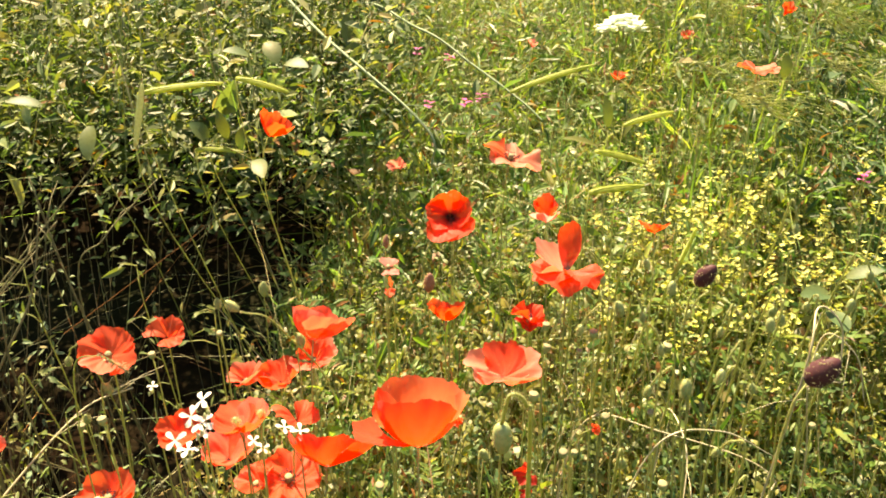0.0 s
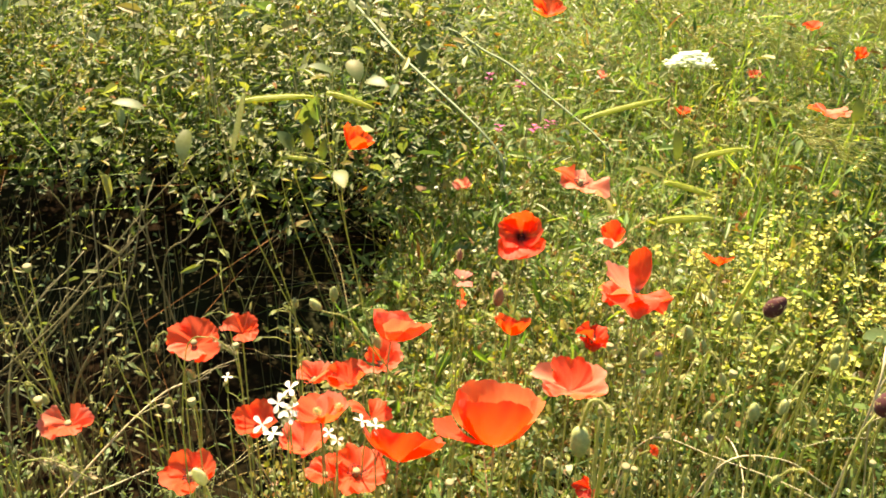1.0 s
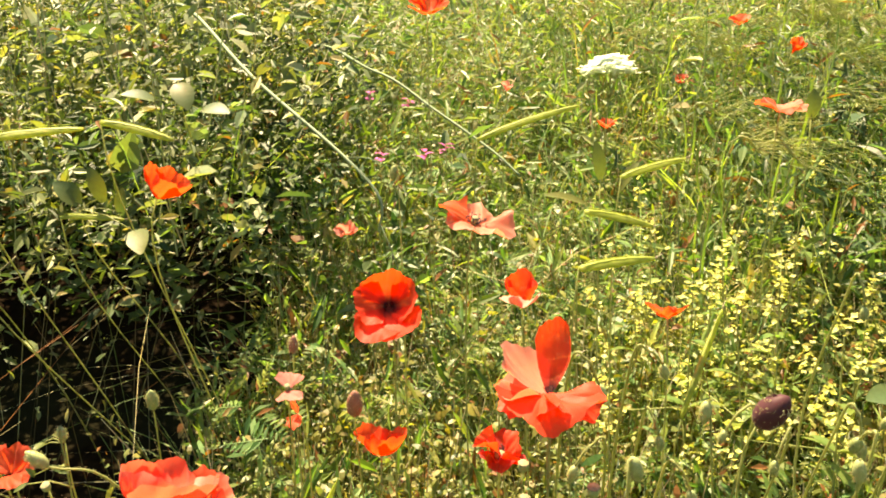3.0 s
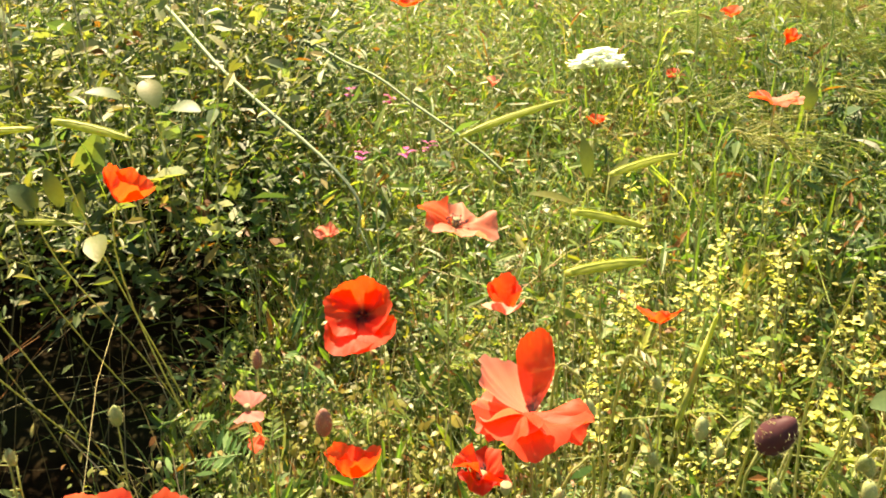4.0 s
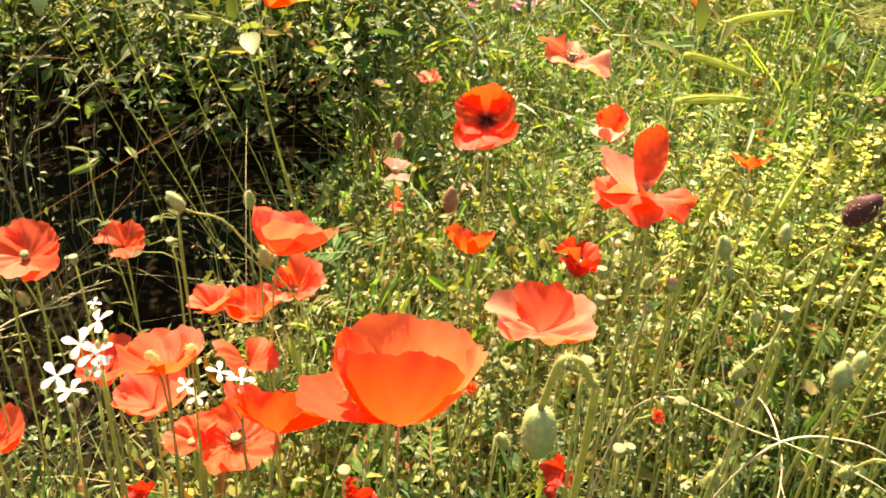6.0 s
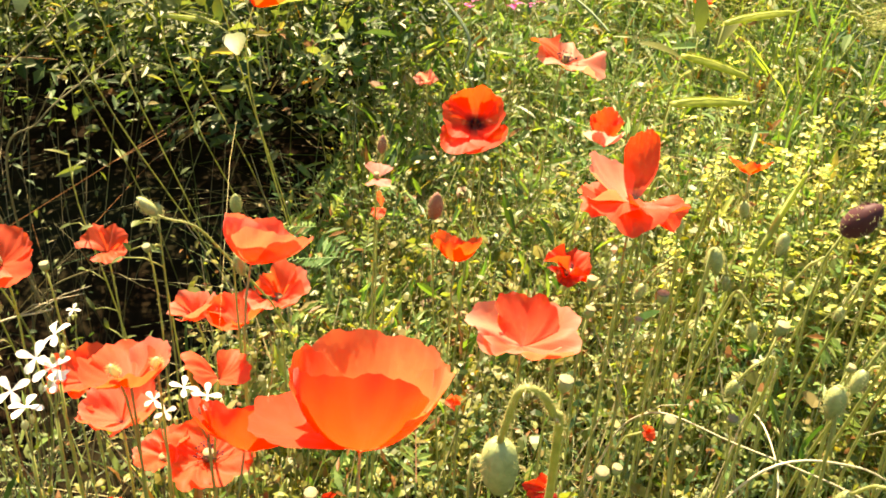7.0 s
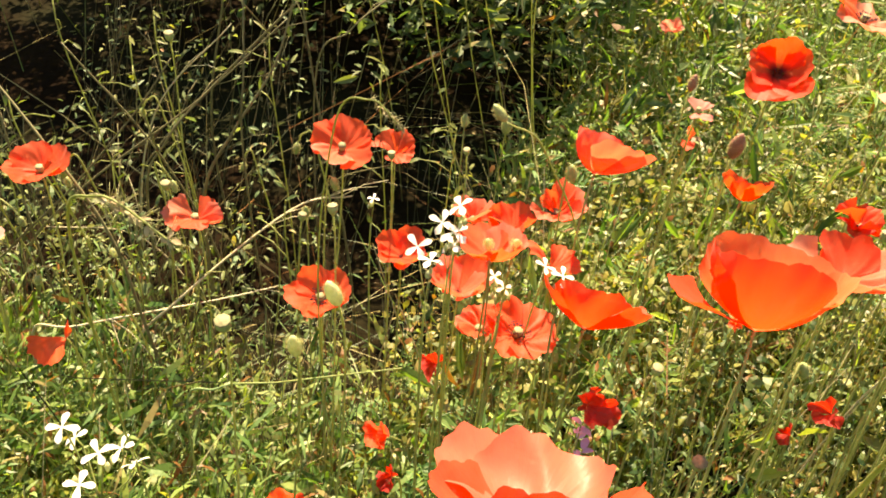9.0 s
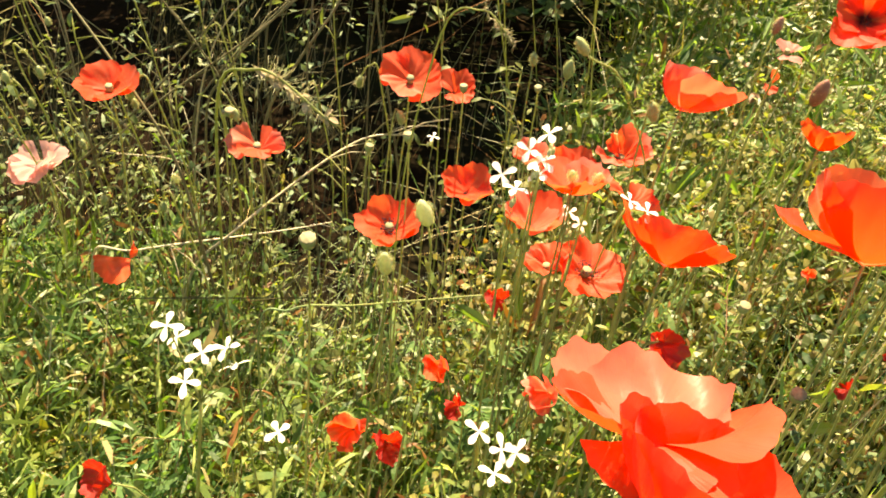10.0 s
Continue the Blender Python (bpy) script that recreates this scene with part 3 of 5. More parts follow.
def herbs(x, y, top, leaves, leaf_len, aspect, low=0.25, name="", material=None, label="", stalk=True, shape=1, category="meadow plants"):
    """Leafy plants: upright stalks with many small leaves up their length."""
    n = len(x)
    lean = RNG.normal(0, 0.22, (n, 2)) * top[:, None]
    a = np.stack([x, y, np.full(n, -0.005)], 1)
    b = np.stack([x + lean[:, 0], y + lean[:, 1], top], 1)
    t = RNG.uniform(low, 1.0, (n, leaves)) ** 0.8
    rep = np.repeat(np.arange(n), leaves)
    t = t.ravel()
    base = a[rep] + (b - a)[rep] * t[:, None]
    way = random_ways(len(rep), 0.55)
    normal = unit(RNG.normal(size=(len(rep), 3)) * 0.55 + np.array([0, 0, 1.0]))
    base = base + way * RNG.uniform(0.0, 0.02, len(rep))[:, None]
    ln = leaf_len * RNG.uniform(0.45, 1.2, len(rep)) * (1.2 - 0.5 * t) * np.where(RNG.uniform(size=len(rep)) < 0.10, 1.7, 1.0)
    v, f = leaf_geo(base, way, normal, ln, ln * aspect * RNG.uniform(0.7, 1.3, len(rep)), 0.22, shape)
    stuff(name, v, f, material, label, category)
    if stalk:
        mid = (a + b) / 2 + RNG.normal(0, 0.012, (n, 3))
        w = RNG.uniform(0.0006, 0.0013, n)
        v, f = merge([stick_geo(a, mid, w), stick_geo(mid, b, w * 0.8)])
        return v, f


stalk_geos, hollow_geos = [], []

# low fine-leaved herbs near the camera's way
x, y = scatter(13500, -1.0, 1.1, 0.05, 1.9)
keep = (RNG.uniform(size=len(x)) < 0.30 + 0.70 * smooth(-0.25, 0.15, wobble(x, y, 11.0, 0.4))) & (RNG.uniform(size=len(x)) > 1.02 * thicket(x, y)) & (RNG.uniform(size=len(x)) > 1.0 * pit(x, y)) & (RNG.uniform(size=len(x)) > 0.95 * bare(x, y)) & (RNG.uniform(size=len(x)) > (0.85 - 0.4 * wobble(x, y, 6.0, 2.0)) * smooth(0.92, 1.25, y))
x, y = x[keep], y[keep]
keep = RNG.uniform(size=len(x)) > 0.75 * smooth(-0.10, -0.22, x) * (1 - smooth(0.40, 0.50, y))
x, y = x[keep], y[keep]
stalk_geos.append(herbs(x, y, canopy(x, y) * RNG.uniform(0.5, 1.08, len(x)), 24, 0.0165, 0.46, 0.2, "herb_leaves", HERB,
                        "dense small yellow-green leaves of meadow herbs", shape=3))

# fresher green, longer leaves in patches
x, y = scatter(6200, -1.1, 1.3, 0.05, 2.4)
patch = wobble(x, y, 3.1, 2.0) + RNG.normal(0, 0.2, len(x))
keep = (patch > -0.1) & (RNG.uniform(size=len(x)) > 1.02 * thicket(x, y)) & (RNG.uniform(size=len(x)) > 1.0 * pit(x, y)) & (RNG.uniform(size=len(x)) > 0.94 * bare(x, y))
x, y = x[keep], y[keep]
stalk_geos.append(herbs(x, y, canopy(x, y) * RNG.uniform(0.6, 1.15, len(x)), 15, 0.026, 0.24, 0.3, "narrow_leaves", FRESH,
                        "narrow fresh green leaves between the poppies", shape=3))

x, y = scatter(900, -0.75, -0.08, -0.05, 0.46)
stalk_geos.append(herbs(x, y, RNG.uniform(0.16, 0.31, len(x)), 17, 0.036, 0.13, 0.3, "soft_narrow_leaves", FRESH, "soft narrow green leaves around the white flowers", shape=3))

# darker, looser plants in the thin patch close by
x, y = scatter(1500, -0.2, 0.6, 0.1, 0.75)
keep = (RNG.uniform(size=len(x)) < 0.9 * bare(x, y)) & (wobble(x, y, 14.0, 0.5) + RNG.normal(0, 0.12, len(x)) > 0.08)
x, y = x[keep], y[keep]
stalk_geos.append(herbs(x, y, canopy(x, y) * RNG.uniform(0.55, 1.1, len(x)), 20, 0.015, 0.34, 0.25, "dark_herb_leaves", DEEP_GREEN,
                        "loose dark green small-leaved herbs in a thin patch", shape=3))

# upright clumps of lance-shaped leaves
x, y = scatter(300, -0.75, 1.2, 0.05, 2.0)
keep = RNG.uniform(size=len(x)) > np.maximum(1.02 * np.maximum(thicket(x, y), hollow(x, y)), 0.7 * bare(x, y))
x, y = x[keep], y[keep]
n = len(x)
rep = np.repeat(np.arange(n), 12)
spread = RNG.normal(0, 0.016, (len(rep), 2))
foot = np.stack([x[rep] + spread[:, 0], y[rep] + spread[:, 1], canopy(x, y)[rep] * RNG.uniform(0.55, 0.95, len(rep))], 1)
way = unit(np.concatenate([spread * 28 + RNG.normal(0, 0.25, (len(rep), 2)), RNG.uniform(0.5, 1.2, (len(rep), 1))], 1))
ln = RNG.uniform(0.026, 0.060, len(rep))
face = unit(np.concatenate([spread * 30 + RNG.normal(0, 0.3, (len(rep), 2)), np.full((len(rep), 1), 0.6)], 1))
v, f = leaf_geo(foot, way, face, ln, ln * RNG.uniform(0.12, 0.22, len(rep)), 0.2, 2)
stuff("lance_leaves", v, f, FRESH, "bright upright lance-shaped leaves in clumps", "meadow plants")

# feathery leaves: ribs with small leaflets on both sides
x, y = scatter(1500, -0.8, 1.0, 0.1, 1.5)
keep = (wobble(x, y, 4.3, 0.6) + RNG.normal(0, 0.3, len(x)) > 0.0) & (RNG.uniform(size=len(x)) > 1.02 * thicket(x, y)) & (RNG.uniform(size=len(x)) > 1.0 * pit(x, y)) & (RNG.uniform(size=len(x)) > 0.90 * bare(x, y))
x, y = x[keep], y[keep]
n, pairs = len(x), 9
root = np.stack([x, y, canopy(x, y) * RNG.uniform(0.65, 1.0, n)], 1)
way = random_ways(n, 0.5)
ln = RNG.uniform(0.035, 0.075, n)
tip = root + way * ln[:, None]
side = unit(np.cross(way, unit(RNG.normal(size=(n, 3)) * 0.3 + np.array([0, 0, 1.0]))))
geos = [stick_geo(root, tip, np.full(n, 0.0006)), stick_geo(np.stack([x, y, np.full(n, -0.005)], 1), root, np.full(n, 0.0009))]
for k in range(pairs):
    t = (k + 0.8) / pairs
    for sgn in (-1, 1):
        w = unit(side * sgn + way * 0.5 + RNG.normal(0, 0.12, (n, 3)))
        size = ln * 0.32 * (1.05 - t) + 0.004
        geos.append(leaf_geo(root + way * (ln * t)[:, None], w, np.tile([0.0, 0.0, 1.0], (n, 1)) + RNG.normal(0, 0.2, (n, 3)), size, size * 0.3, 0.2, 1))
v, f = merge(geos)
stuff("feathery_leaves", v, f, FRESH, "feathery fresh green leaves near the ground", "meadow plants")

# the tall stand: leaves in its upper part, bare stalks beneath
x, y = scatter(3600, -1.9, 0.1, 0.62, 2.9)
keep = RNG.uniform(size=len(x)) < thicket(x, y)
x, y = x[keep], y[keep]
tall = 0.66 + 0.04 * wobble(x, y, 4.0) + RNG.normal(0, 0.055, len(x)) - 0.08 * (1 - smooth(1.0, 1.4, y))
v, f = herbs(x, y, tall, 30, 0.025, 0.34, 0.60, "thicket_leaves", BROAD, "olive green leaves of a tall dense thicket", shape=2)
few = 6 * 50
stalk_geos.append((v, f[:few]))
# inner leaves added to block light, their green darkened as shade
x, y = scatter(2400, -1.9, 0.1, 0.8, 2.9)
keep = RNG.uniform(size=len(x)) < thicket(x, y - 0.16)
x, y = x[keep], y[keep]
herbs(x, y, RNG.uniform(0.5, 0.6, len(x)), 22, 0.034, 0.45, 0.4, "inner_leaves", DEEP_GREEN, "inner leaves added to the thicket, coloured dark for its shade", stalk=False)
x, y = scatter(1000, -1.9, 0.1, 0.8, 2.9)
keep = RNG.uniform(size=len(x)) < thicket(x, y)
x, y = x[keep], y[keep]
tall = 0.67 + 0.04 * wobble(x, y, 4.0) + RNG.normal(0, 0.055, len(x)) - 0.08 * (1 - smooth(1.0, 1.4, y))
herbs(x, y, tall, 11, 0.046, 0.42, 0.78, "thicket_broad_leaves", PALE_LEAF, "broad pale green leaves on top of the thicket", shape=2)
x, y = scatter(150, -1.3, -0.15, 0.45, 1.3)
keep = RNG.uniform(size=len(x)) < np.maximum(0.15 * thicket(x, y), hollow(x, y)) * (0.05 + 0.95 * smooth(-0.46, -0.62, x))
x, y = x[keep], y[keep]
hollow_geos.append(herbs(x, y, RNG.uniform(0.15, 0.52, len(x)), 16, 0.017, 0.34, 0.35, "sparse_leaves", PALE_LEAF, "sparse small leaves in the thicket's shade", shape=2))

# grass
x, y = scatter(22000, -1.4, 1.5, 0.0, 2.4)
keep = (RNG.uniform(size=len(x)) < 0.35 + 0.65 * smooth(0.2, -0.25, wobble(x, y, 5.0, 0.4))) & (RNG.uniform(size=len(x)) > 1.02 * thicket(x, y)) & (RNG.uniform(size=len(x)) > 1.0 * pit(x, y)) & (RNG.uniform(size=len(x)) > 0.985 * smooth(-0.30, -0.44, x) * smooth(0.30, 0.42, y)) & (RNG.uniform(size=len(x)) > 0.85 * bare(x, y))
x, y = x[keep], y[keep]
g1 = blade_geo(x, y, canopy(x, y) * RNG.uniform(0.55, 1.3, len(x)), RNG.uniform(0.0014, 0.0036, len(x)), RNG.uniform(0.1, 1.1, len(x)))
stuff("meadow_grass", *g1, GRASS, "thin upright and bent meadow grass blades", "grass")

# upright stems that stand out of the thicket
x, y = scatter(260, -1.5, -0.1, 0.95, 2.0)
keep = RNG.uniform(size=len(x)) < thicket(x, y)
x, y = x[keep], y[keep]
n = len(x)
a = np.stack([x, y, np.full(n, 0.40)], 1)
b = a + np.stack([RNG.normal(0, 0.05, n), RNG.normal(0, 0.05, n), RNG.uniform(0.24, 0.38, n)], 1)
stalk_geos.append(stick_geo(a, b, RNG.uniform(0.0010, 0.0018, n)))

# sunlit sprigs along the front of the hollow
x, y = scatter(230, -0.95, -0.20, 0.34, 0.60)
keep = RNG.uniform(size=len(x)) < 1 - 0.75 * smooth(0.46, 0.60, y)
x, y = x[keep], y[keep]
hollow_geos.append(herbs(x, y, RNG.uniform(0.22, 0.40, len(x)) - 0.08 * smooth(0.45, 0.62, y), 10, 0.015, 0.36, 0.5, "sprig_leaves", BROAD, "pale sunlit leaflets on thin sprigs before the hollow", shape=3))

# grass and straws that stand above the thicket
x, y = scatter(5200, -1.8, 0.1, 0.88, 2.8)
keep = RNG.uniform(size=len(x)) < thicket(x, y) * smooth(0.90, 1.15, y)
x, y = x[keep], y[keep]
half = len(x) * 7 // 10
g4 = blade_geo(x[:half], y[:half], RNG.uniform(0.6, 0.85, half), RNG.uniform(0.0015, 0.0035, half), RNG.uniform(0.1, 0.9, half), 5)
g5 = blade_geo(x[half:], y[half:], RNG.uniform(0.6, 0.85, len(x) - half), RNG.uniform(0.001, 0.002, len(x) - half), RNG.uniform(0.2, 1.1, len(x) - half), 5)
top_only = lambda g: (g[0], g[1][(g[0][g[1]][:, :, 2].max(1) > 0.5)])
stuff("thicket_grass", *top_only(g4), GRASS, "grass blades growing through the thicket", "grass")
stuff("thicket_straws", *top_only(g5), DRY, "pale straws growing through the thicket", "dry grass")

# softer long grass in the near hollow of the slope
x, y = scatter(3600, -0.75, 0.0, -0.15, 0.36)
keep = RNG.uniform(size=len(x)) < 0.4 + 0.6 * smooth(-0.2, 0.3, wobble(x, y, 7.0, 1.4))
x, y = x[keep], y[keep]
g7 = blade_geo(x, y, RNG.uniform(0.14, 0.30, len(x)), RNG.uniform(0.0016, 0.0038, len(x)), RNG.uniform(0.5, 1.8, len(x)), 5)
stuff("soft_grass", *g7, FRESH, "soft bent green grass near the white flowers", "grass")

# dry arching straws
x, y = scatter(2600, -1.2, 1.4, 0.05, 2.4)
keep = RNG.uniform(size=len(x)) > 1.01 * np.maximum(np.maximum(thicket(x, y), pit(x, y)), 0.8 * bare(x, y))
x, y = x[keep], y[keep]
g3 = blade_geo(x, y, canopy(x, y) * RNG.uniform(0.8, 1.35, len(x)), RNG.uniform(0.0010, 0.0019, len(x)), RNG.uniform(0.5, 1.6, len(x)), 5)
stuff("dry_straws", *g3, DRY, "thin pale dry straws arching through the herbs", "dry grass")

# farther meadow
def clumped(x, y):
    keep = RNG.uniform(size=len(x)) < 0.25 + 0.75 * smooth(-0.2, 0.3, wobble(x, y, 6.0, 1.7))
    return x[keep], y[keep]


x, y = scatter(15000, -5.5, 5.5, 2.0, 6.5, (0.7, 0.78))
h = canopy(x, y) * RNG.uniform(0.6, 1.15, len(x))
stalk_geos.append(herbs(x, y, h, 16, 0.026, 0.36, 0.35, "far_herb_leaves", FAR_LEAF, "yellow-green meadow herbs in the distance", stalk=False) or (np.zeros((0, 3)), np.zeros((0, 3), int)))
x, y = clumped(*scatter(60000, -6, 6, 1.9, 7.5, (0.7, 0.78)))
g2 = blade_geo(x, y, canopy(x, y) * RNG.uniform(0.7, 1.5, len(x)), RNG.uniform(0.003, 0.006, len(x)), RNG.uniform(0.1, 1.0, len(x)), 3)
stuff("far_grass", *g2, FAR_LEAF, "tall meadow grass in the distance", "grass")

# taller lance-leaved plants and broad grass higher up the slope, in clumps with dark gaps
def clumps(x, y, scale, phase, cut=0.0):
    keep = wobble(x, y, scale, phase) + RNG.normal(0, 0.15, len(x)) > cut
    return x[keep], y[keep]


x, y = clumps(*scatter(1500, -0.6, 1.7, 1.05, 3.2), 5.0, 0.8)
keep = RNG.uniform(size=len(x)) > 1.02 * thicket(x, y)
x, y = x[keep], y[keep]
stalk_geos.append(herbs(x, y, canopy(x, y) * RNG.uniform(0.85, 1.30, len(x)), 13, 0.062, 0.17, 0.35, "lance_leaved_plants", FRESH,
                        "taller lance-leaved green plants up the slope", shape=2))
x, y = clumps(*scatter(700, -0.5, 1.6, 1.15, 3.0), 6.0, 2.8, 0.1)
keep = RNG.uniform(size=len(x)) > 1.02 * thicket(x, y)
x, y = x[keep], y[keep]
stalk_geos.append(herbs(x, y, canopy(x, y) * RNG.uniform(0.9, 1.30, len(x)), 10, 0.045, 0.36, 0.45, "pale_leaved_plants", PALE_LEAF,
                        "pale green broad-leaved plants up the slope", shape=2))
x, y = clumps(*scatter(5200, -0.5, 1.7, 1.1, 3.2), 7.0, 0.2)
keep = RNG.uniform(size=len(x)) > 1.02 * thicket(x, y)
x, y = x[keep], y[keep]
g8 = blade_geo(x, y, canopy(x, y) * RNG.uniform(0.9, 1.6, len(x)), RNG.uniform(0.003, 0.0075, len(x)), RNG.uniform(0.3, 1.5, len(x)), 5)
stuff("broad_grass", *g8, GRASS, "broad bending grass blades up the slope", "grass")
# a dark, dense stand beside the yellow flowers
x, y = scatter(420, 0.66, 1.25, 0.85, 1.9)
stalk_geos.append(herbs(x, y, canopy(x, y) * RNG.uniform(0.9, 1.35, len(x)), 30, 0.040, 0.22, 0.3, "dark_stand_leaves", DEEP_GREEN,
                        "dense dark green stand beside the yellow flowers", shape=2))

# rougher growth all round
x, y = scatter(90000, -9, 9, -6, 11)
keep = ~((np.abs(x) < 0.85 + 0.80 * np.maximum(y, 0)) & (y > -0.25) & (y < 7.3)) & (np.hypot(x, y + 0.1) > 0.62)
x, y = x[keep], y[keep]
g6 = blade_geo(x, y, RNG.uniform(0.15, 0.42, len(x)), RNG.uniform(0.004, 0.012, len(x)), RNG.uniform(0.1, 1.2, len(x)), 2)
stuff("outer_grass", *g6, GRASS, "rough grass of the surrounding meadow", "grass")
x, y = scatter(13000, -4.5, 4.5, -4.0, 4.5)
keep = ~((np.abs(x) < 0.95 + 0.80 * np.maximum(y, 0)) & (y > -0.2)) & (np.hypot(x, y + 0.1) > 0.55) & (np.hypot(x, y) + RNG.normal(0, 0.7, len(x)) < 3.2)
x, y = x[keep], y[keep]
herbs(x, y, RNG.uniform(0.2, 0.4, len(x)), 14, 0.034, 0.4, 0.25, "outer_herb_leaves", HERB, "leafy herbs of the surrounding meadow", stalk=False)

# bare stalks, also those that stand in the shaded hollow
x, y = scatter(36, -1.3, -0.12, 0.55, 1.3)
keep = RNG.uniform(size=len(x)) < np.maximum(0.15 * thicket(x, y), hollow(x, y) * 0.75) * (0.2 + 0.8 * smooth(-0.42, -0.6, x))
x, y = x[keep], y[keep]
n = len(x)
a = np.stack([x, y, np.full(n, -0.005)], 1)
b = a + np.stack([RNG.normal(0, 0.07, n), RNG.normal(0, 0.07, n), RNG.uniform(0.2, 0.55, n)], 1)
hollow_geos.append(stick_geo(a, b, RNG.uniform(0.0006, 0.0016, n)))
# dry branching twigs that cross in the hollow
x, y = scatter(60, -1.0, -0.28, 0.42, 0.95)
keep = RNG.uniform(size=len(x)) < 0.06 + 0.94 * smooth(-0.44, -0.6, x)
x, y = x[keep], y[keep]
n = len(x)
a = np.stack([x, y, np.full(n, -0.005)], 1)
step = np.stack([RNG.normal(0, 0.09, n), RNG.normal(0, 0.07, n), RNG.uniform(0.10, 0.20, n)], 1)
for k in range(3):
    b = a + step * (0.95 ** k)
    hollow_geos.append(stick_geo(a, b, np.full(n, 0.0010 - 0.0002 * k)))
    for j in range(3):
        p = a + (b - a) * RNG.uniform(0.2, 1.0, (n, 1))
        e = p + unit(step + RNG.normal(0, 0.09, (n, 3))) * RNG.uniform(0.025, 0.08, (n, 1))
        hollow_geos.append(stick_geo(p, e, np.full(n, 0.0005)))
    a = b
    step = step + np.stack([RNG.normal(0, 0.05, n), RNG.normal(0, 0.05, n), RNG.normal(-0.02, 0.03, n)], 1)
v, f = merge(stalk_geos)
stuff("thin_stalks", v, f, STALKS, "thin green and dry stalks of meadow plants", "stalks")
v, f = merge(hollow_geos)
stuff("hollow_stalks", v, f, SHADED_STALKS, "thin stalks and twigs, coloured dark for the hollow's shade", "stalks")

# litter on the soil
n = 9000
x, y = scatter(n, -1.6, 1.6, 0.0, 2.6)
keep = RNG.uniform(size=n) > 0.92 * np.maximum(np.maximum(thicket(x, y), hollow(x, y)), bare(x, y))
x, y = x[keep], y[keep]
n = len(x)
base = np.stack([x, y, RNG.uniform(0.004, 0.03, n)], 1)
ln = RNG.uniform(0.008, 0.03, n)
v, f = leaf_geo(base, random_ways(n, 0.15), unit(RNG.normal(size=(n, 3)) * 0.4 + np.array([0, 0, 1.0])), ln, ln * 0.35)
stuff("leaf_litter", v, f, LITTER, "brown dead leaves and straw on the soil", "litter")

# tiny yellow flowers among the herbs
x, y = scatter(2000, -0.9, 1.3, 0.2, 2.4)
dens = 0.08 + 0.4 * smooth(0.12, 0.4, x) * smooth(0.45, 0.7, y) * (0.5 + 0.5 * wobble(x, y, 4.0)) + 0.25 * smooth(0.3, 0.5, y) * (1 - smooth(1.0, 1.3, y))
keep = (RNG.uniform(size=len(x)) < dens) & (RNG.uniform(size=len(x)) > thicket(x, y)) & (RNG.uniform(size=len(x)) > hollow(x, y)) & (RNG.uniform(size=len(x)) > 0.8 * bare(x, y))
x, y = x[keep], y[keep]
n = len(x)
top = canopy(x, y) * RNG.uniform(0.85, 1.18, n)
rep = np.repeat(np.arange(n), 4)
q = RNG.uniform(0, math.tau, n)[rep] + np.tile(np.arange(4) * math.tau / 4, n)
tilt = unit(RNG.normal(size=(n, 3)) * 0.35 + np.array([0, 0, 1.0]))
s1 = unit(np.cross(tilt, np.array([[0.2, 1.0, 0.1]])))
s2 = np.cross(tilt, s1)
way = unit(s1[rep] * np.cos(q)[:, None] + s2[rep] * np.sin(q)[:, None] + tilt[rep] * 0.35)
base = np.stack([x, y, top], 1)[rep]
ln = RNG.uniform(0.0018, 0.0036, n)[rep]
v, f = leaf_geo(base, way, tilt[rep], ln, ln * 0.8)
stuff("tiny_yellow_flowers", v, f, YELLOW, "tiny yellow flowers sprinkled over the herbs", "flowers")


# ---- poppies, one by one ----
SIDE = dict(sizes=(1.0, 1.0, 0.95, 0.95))
poppy((0.009, 0.785, 0.547), (-0.04, -0.62, 0.78), [(0, 66, 30, 1.0, 1.35, 0.06, None), (90, 68, 38, 0.96, 1.3, 0.06, None), (266, 68, 40, 0.94, 1.3, 0.06, None), (196, 72, 50, 1.22, 1.0, 0.05, None), (160, 73, 48, 1.24, 1.0, 0.05, None)],
      DEEP, "deep red poppy with a dark centre facing outward", 0.035, None)
poppy((0.128, 0.850, 0.508), (-0.05, 0.05, 1), [(0, 44, 4, 1.05, 1.35, 0.05, SOLID), (100, 44, 2, 1.0, 1.15, 0.06, SOLID), (255, 46, 6, 1.0, 1.15, 0.06, SOLID), (185, 62, 26, 0.92, 1.25, 0.08, PALE_PINK)],
      RED, "half-closed red poppy with a pale pink outer petal", 0.036, None)
poppy((0.130, 0.648, 0.576), (0.0, 0.46, 0.89), [(20, 46, -18, 1.62, 0.82, 0.03, DEEP), (308, 70, 26, 1.36, 1.05, 0.07, LIGHT), (268, 80, 84, 1.05, 1.0, 0.08, SALMON), (182, 92, 132, 1.12, 1.4, 0.08, None), (232, 90, 128, 0.98, 1.2, 0.10, None), (140, 92, 132, 0.98, 1.15, 0.10, None)],
      SOLID, "wide red poppy turned away with one petal upright", 0.034, None)
poppy((0.087, 0.935, 0.553), (0.25, 0.02, 0.97), open_petals(72, 88, 0.12, 0.95, 25, mats=(LIGHT, LIGHT, LIGHT, ORANGE), seed=3, sizes=(0.95, 0.95, 1.12, 1.15)), SALMON, "wind-blown salmon poppy with flat spread petals", 0.036)
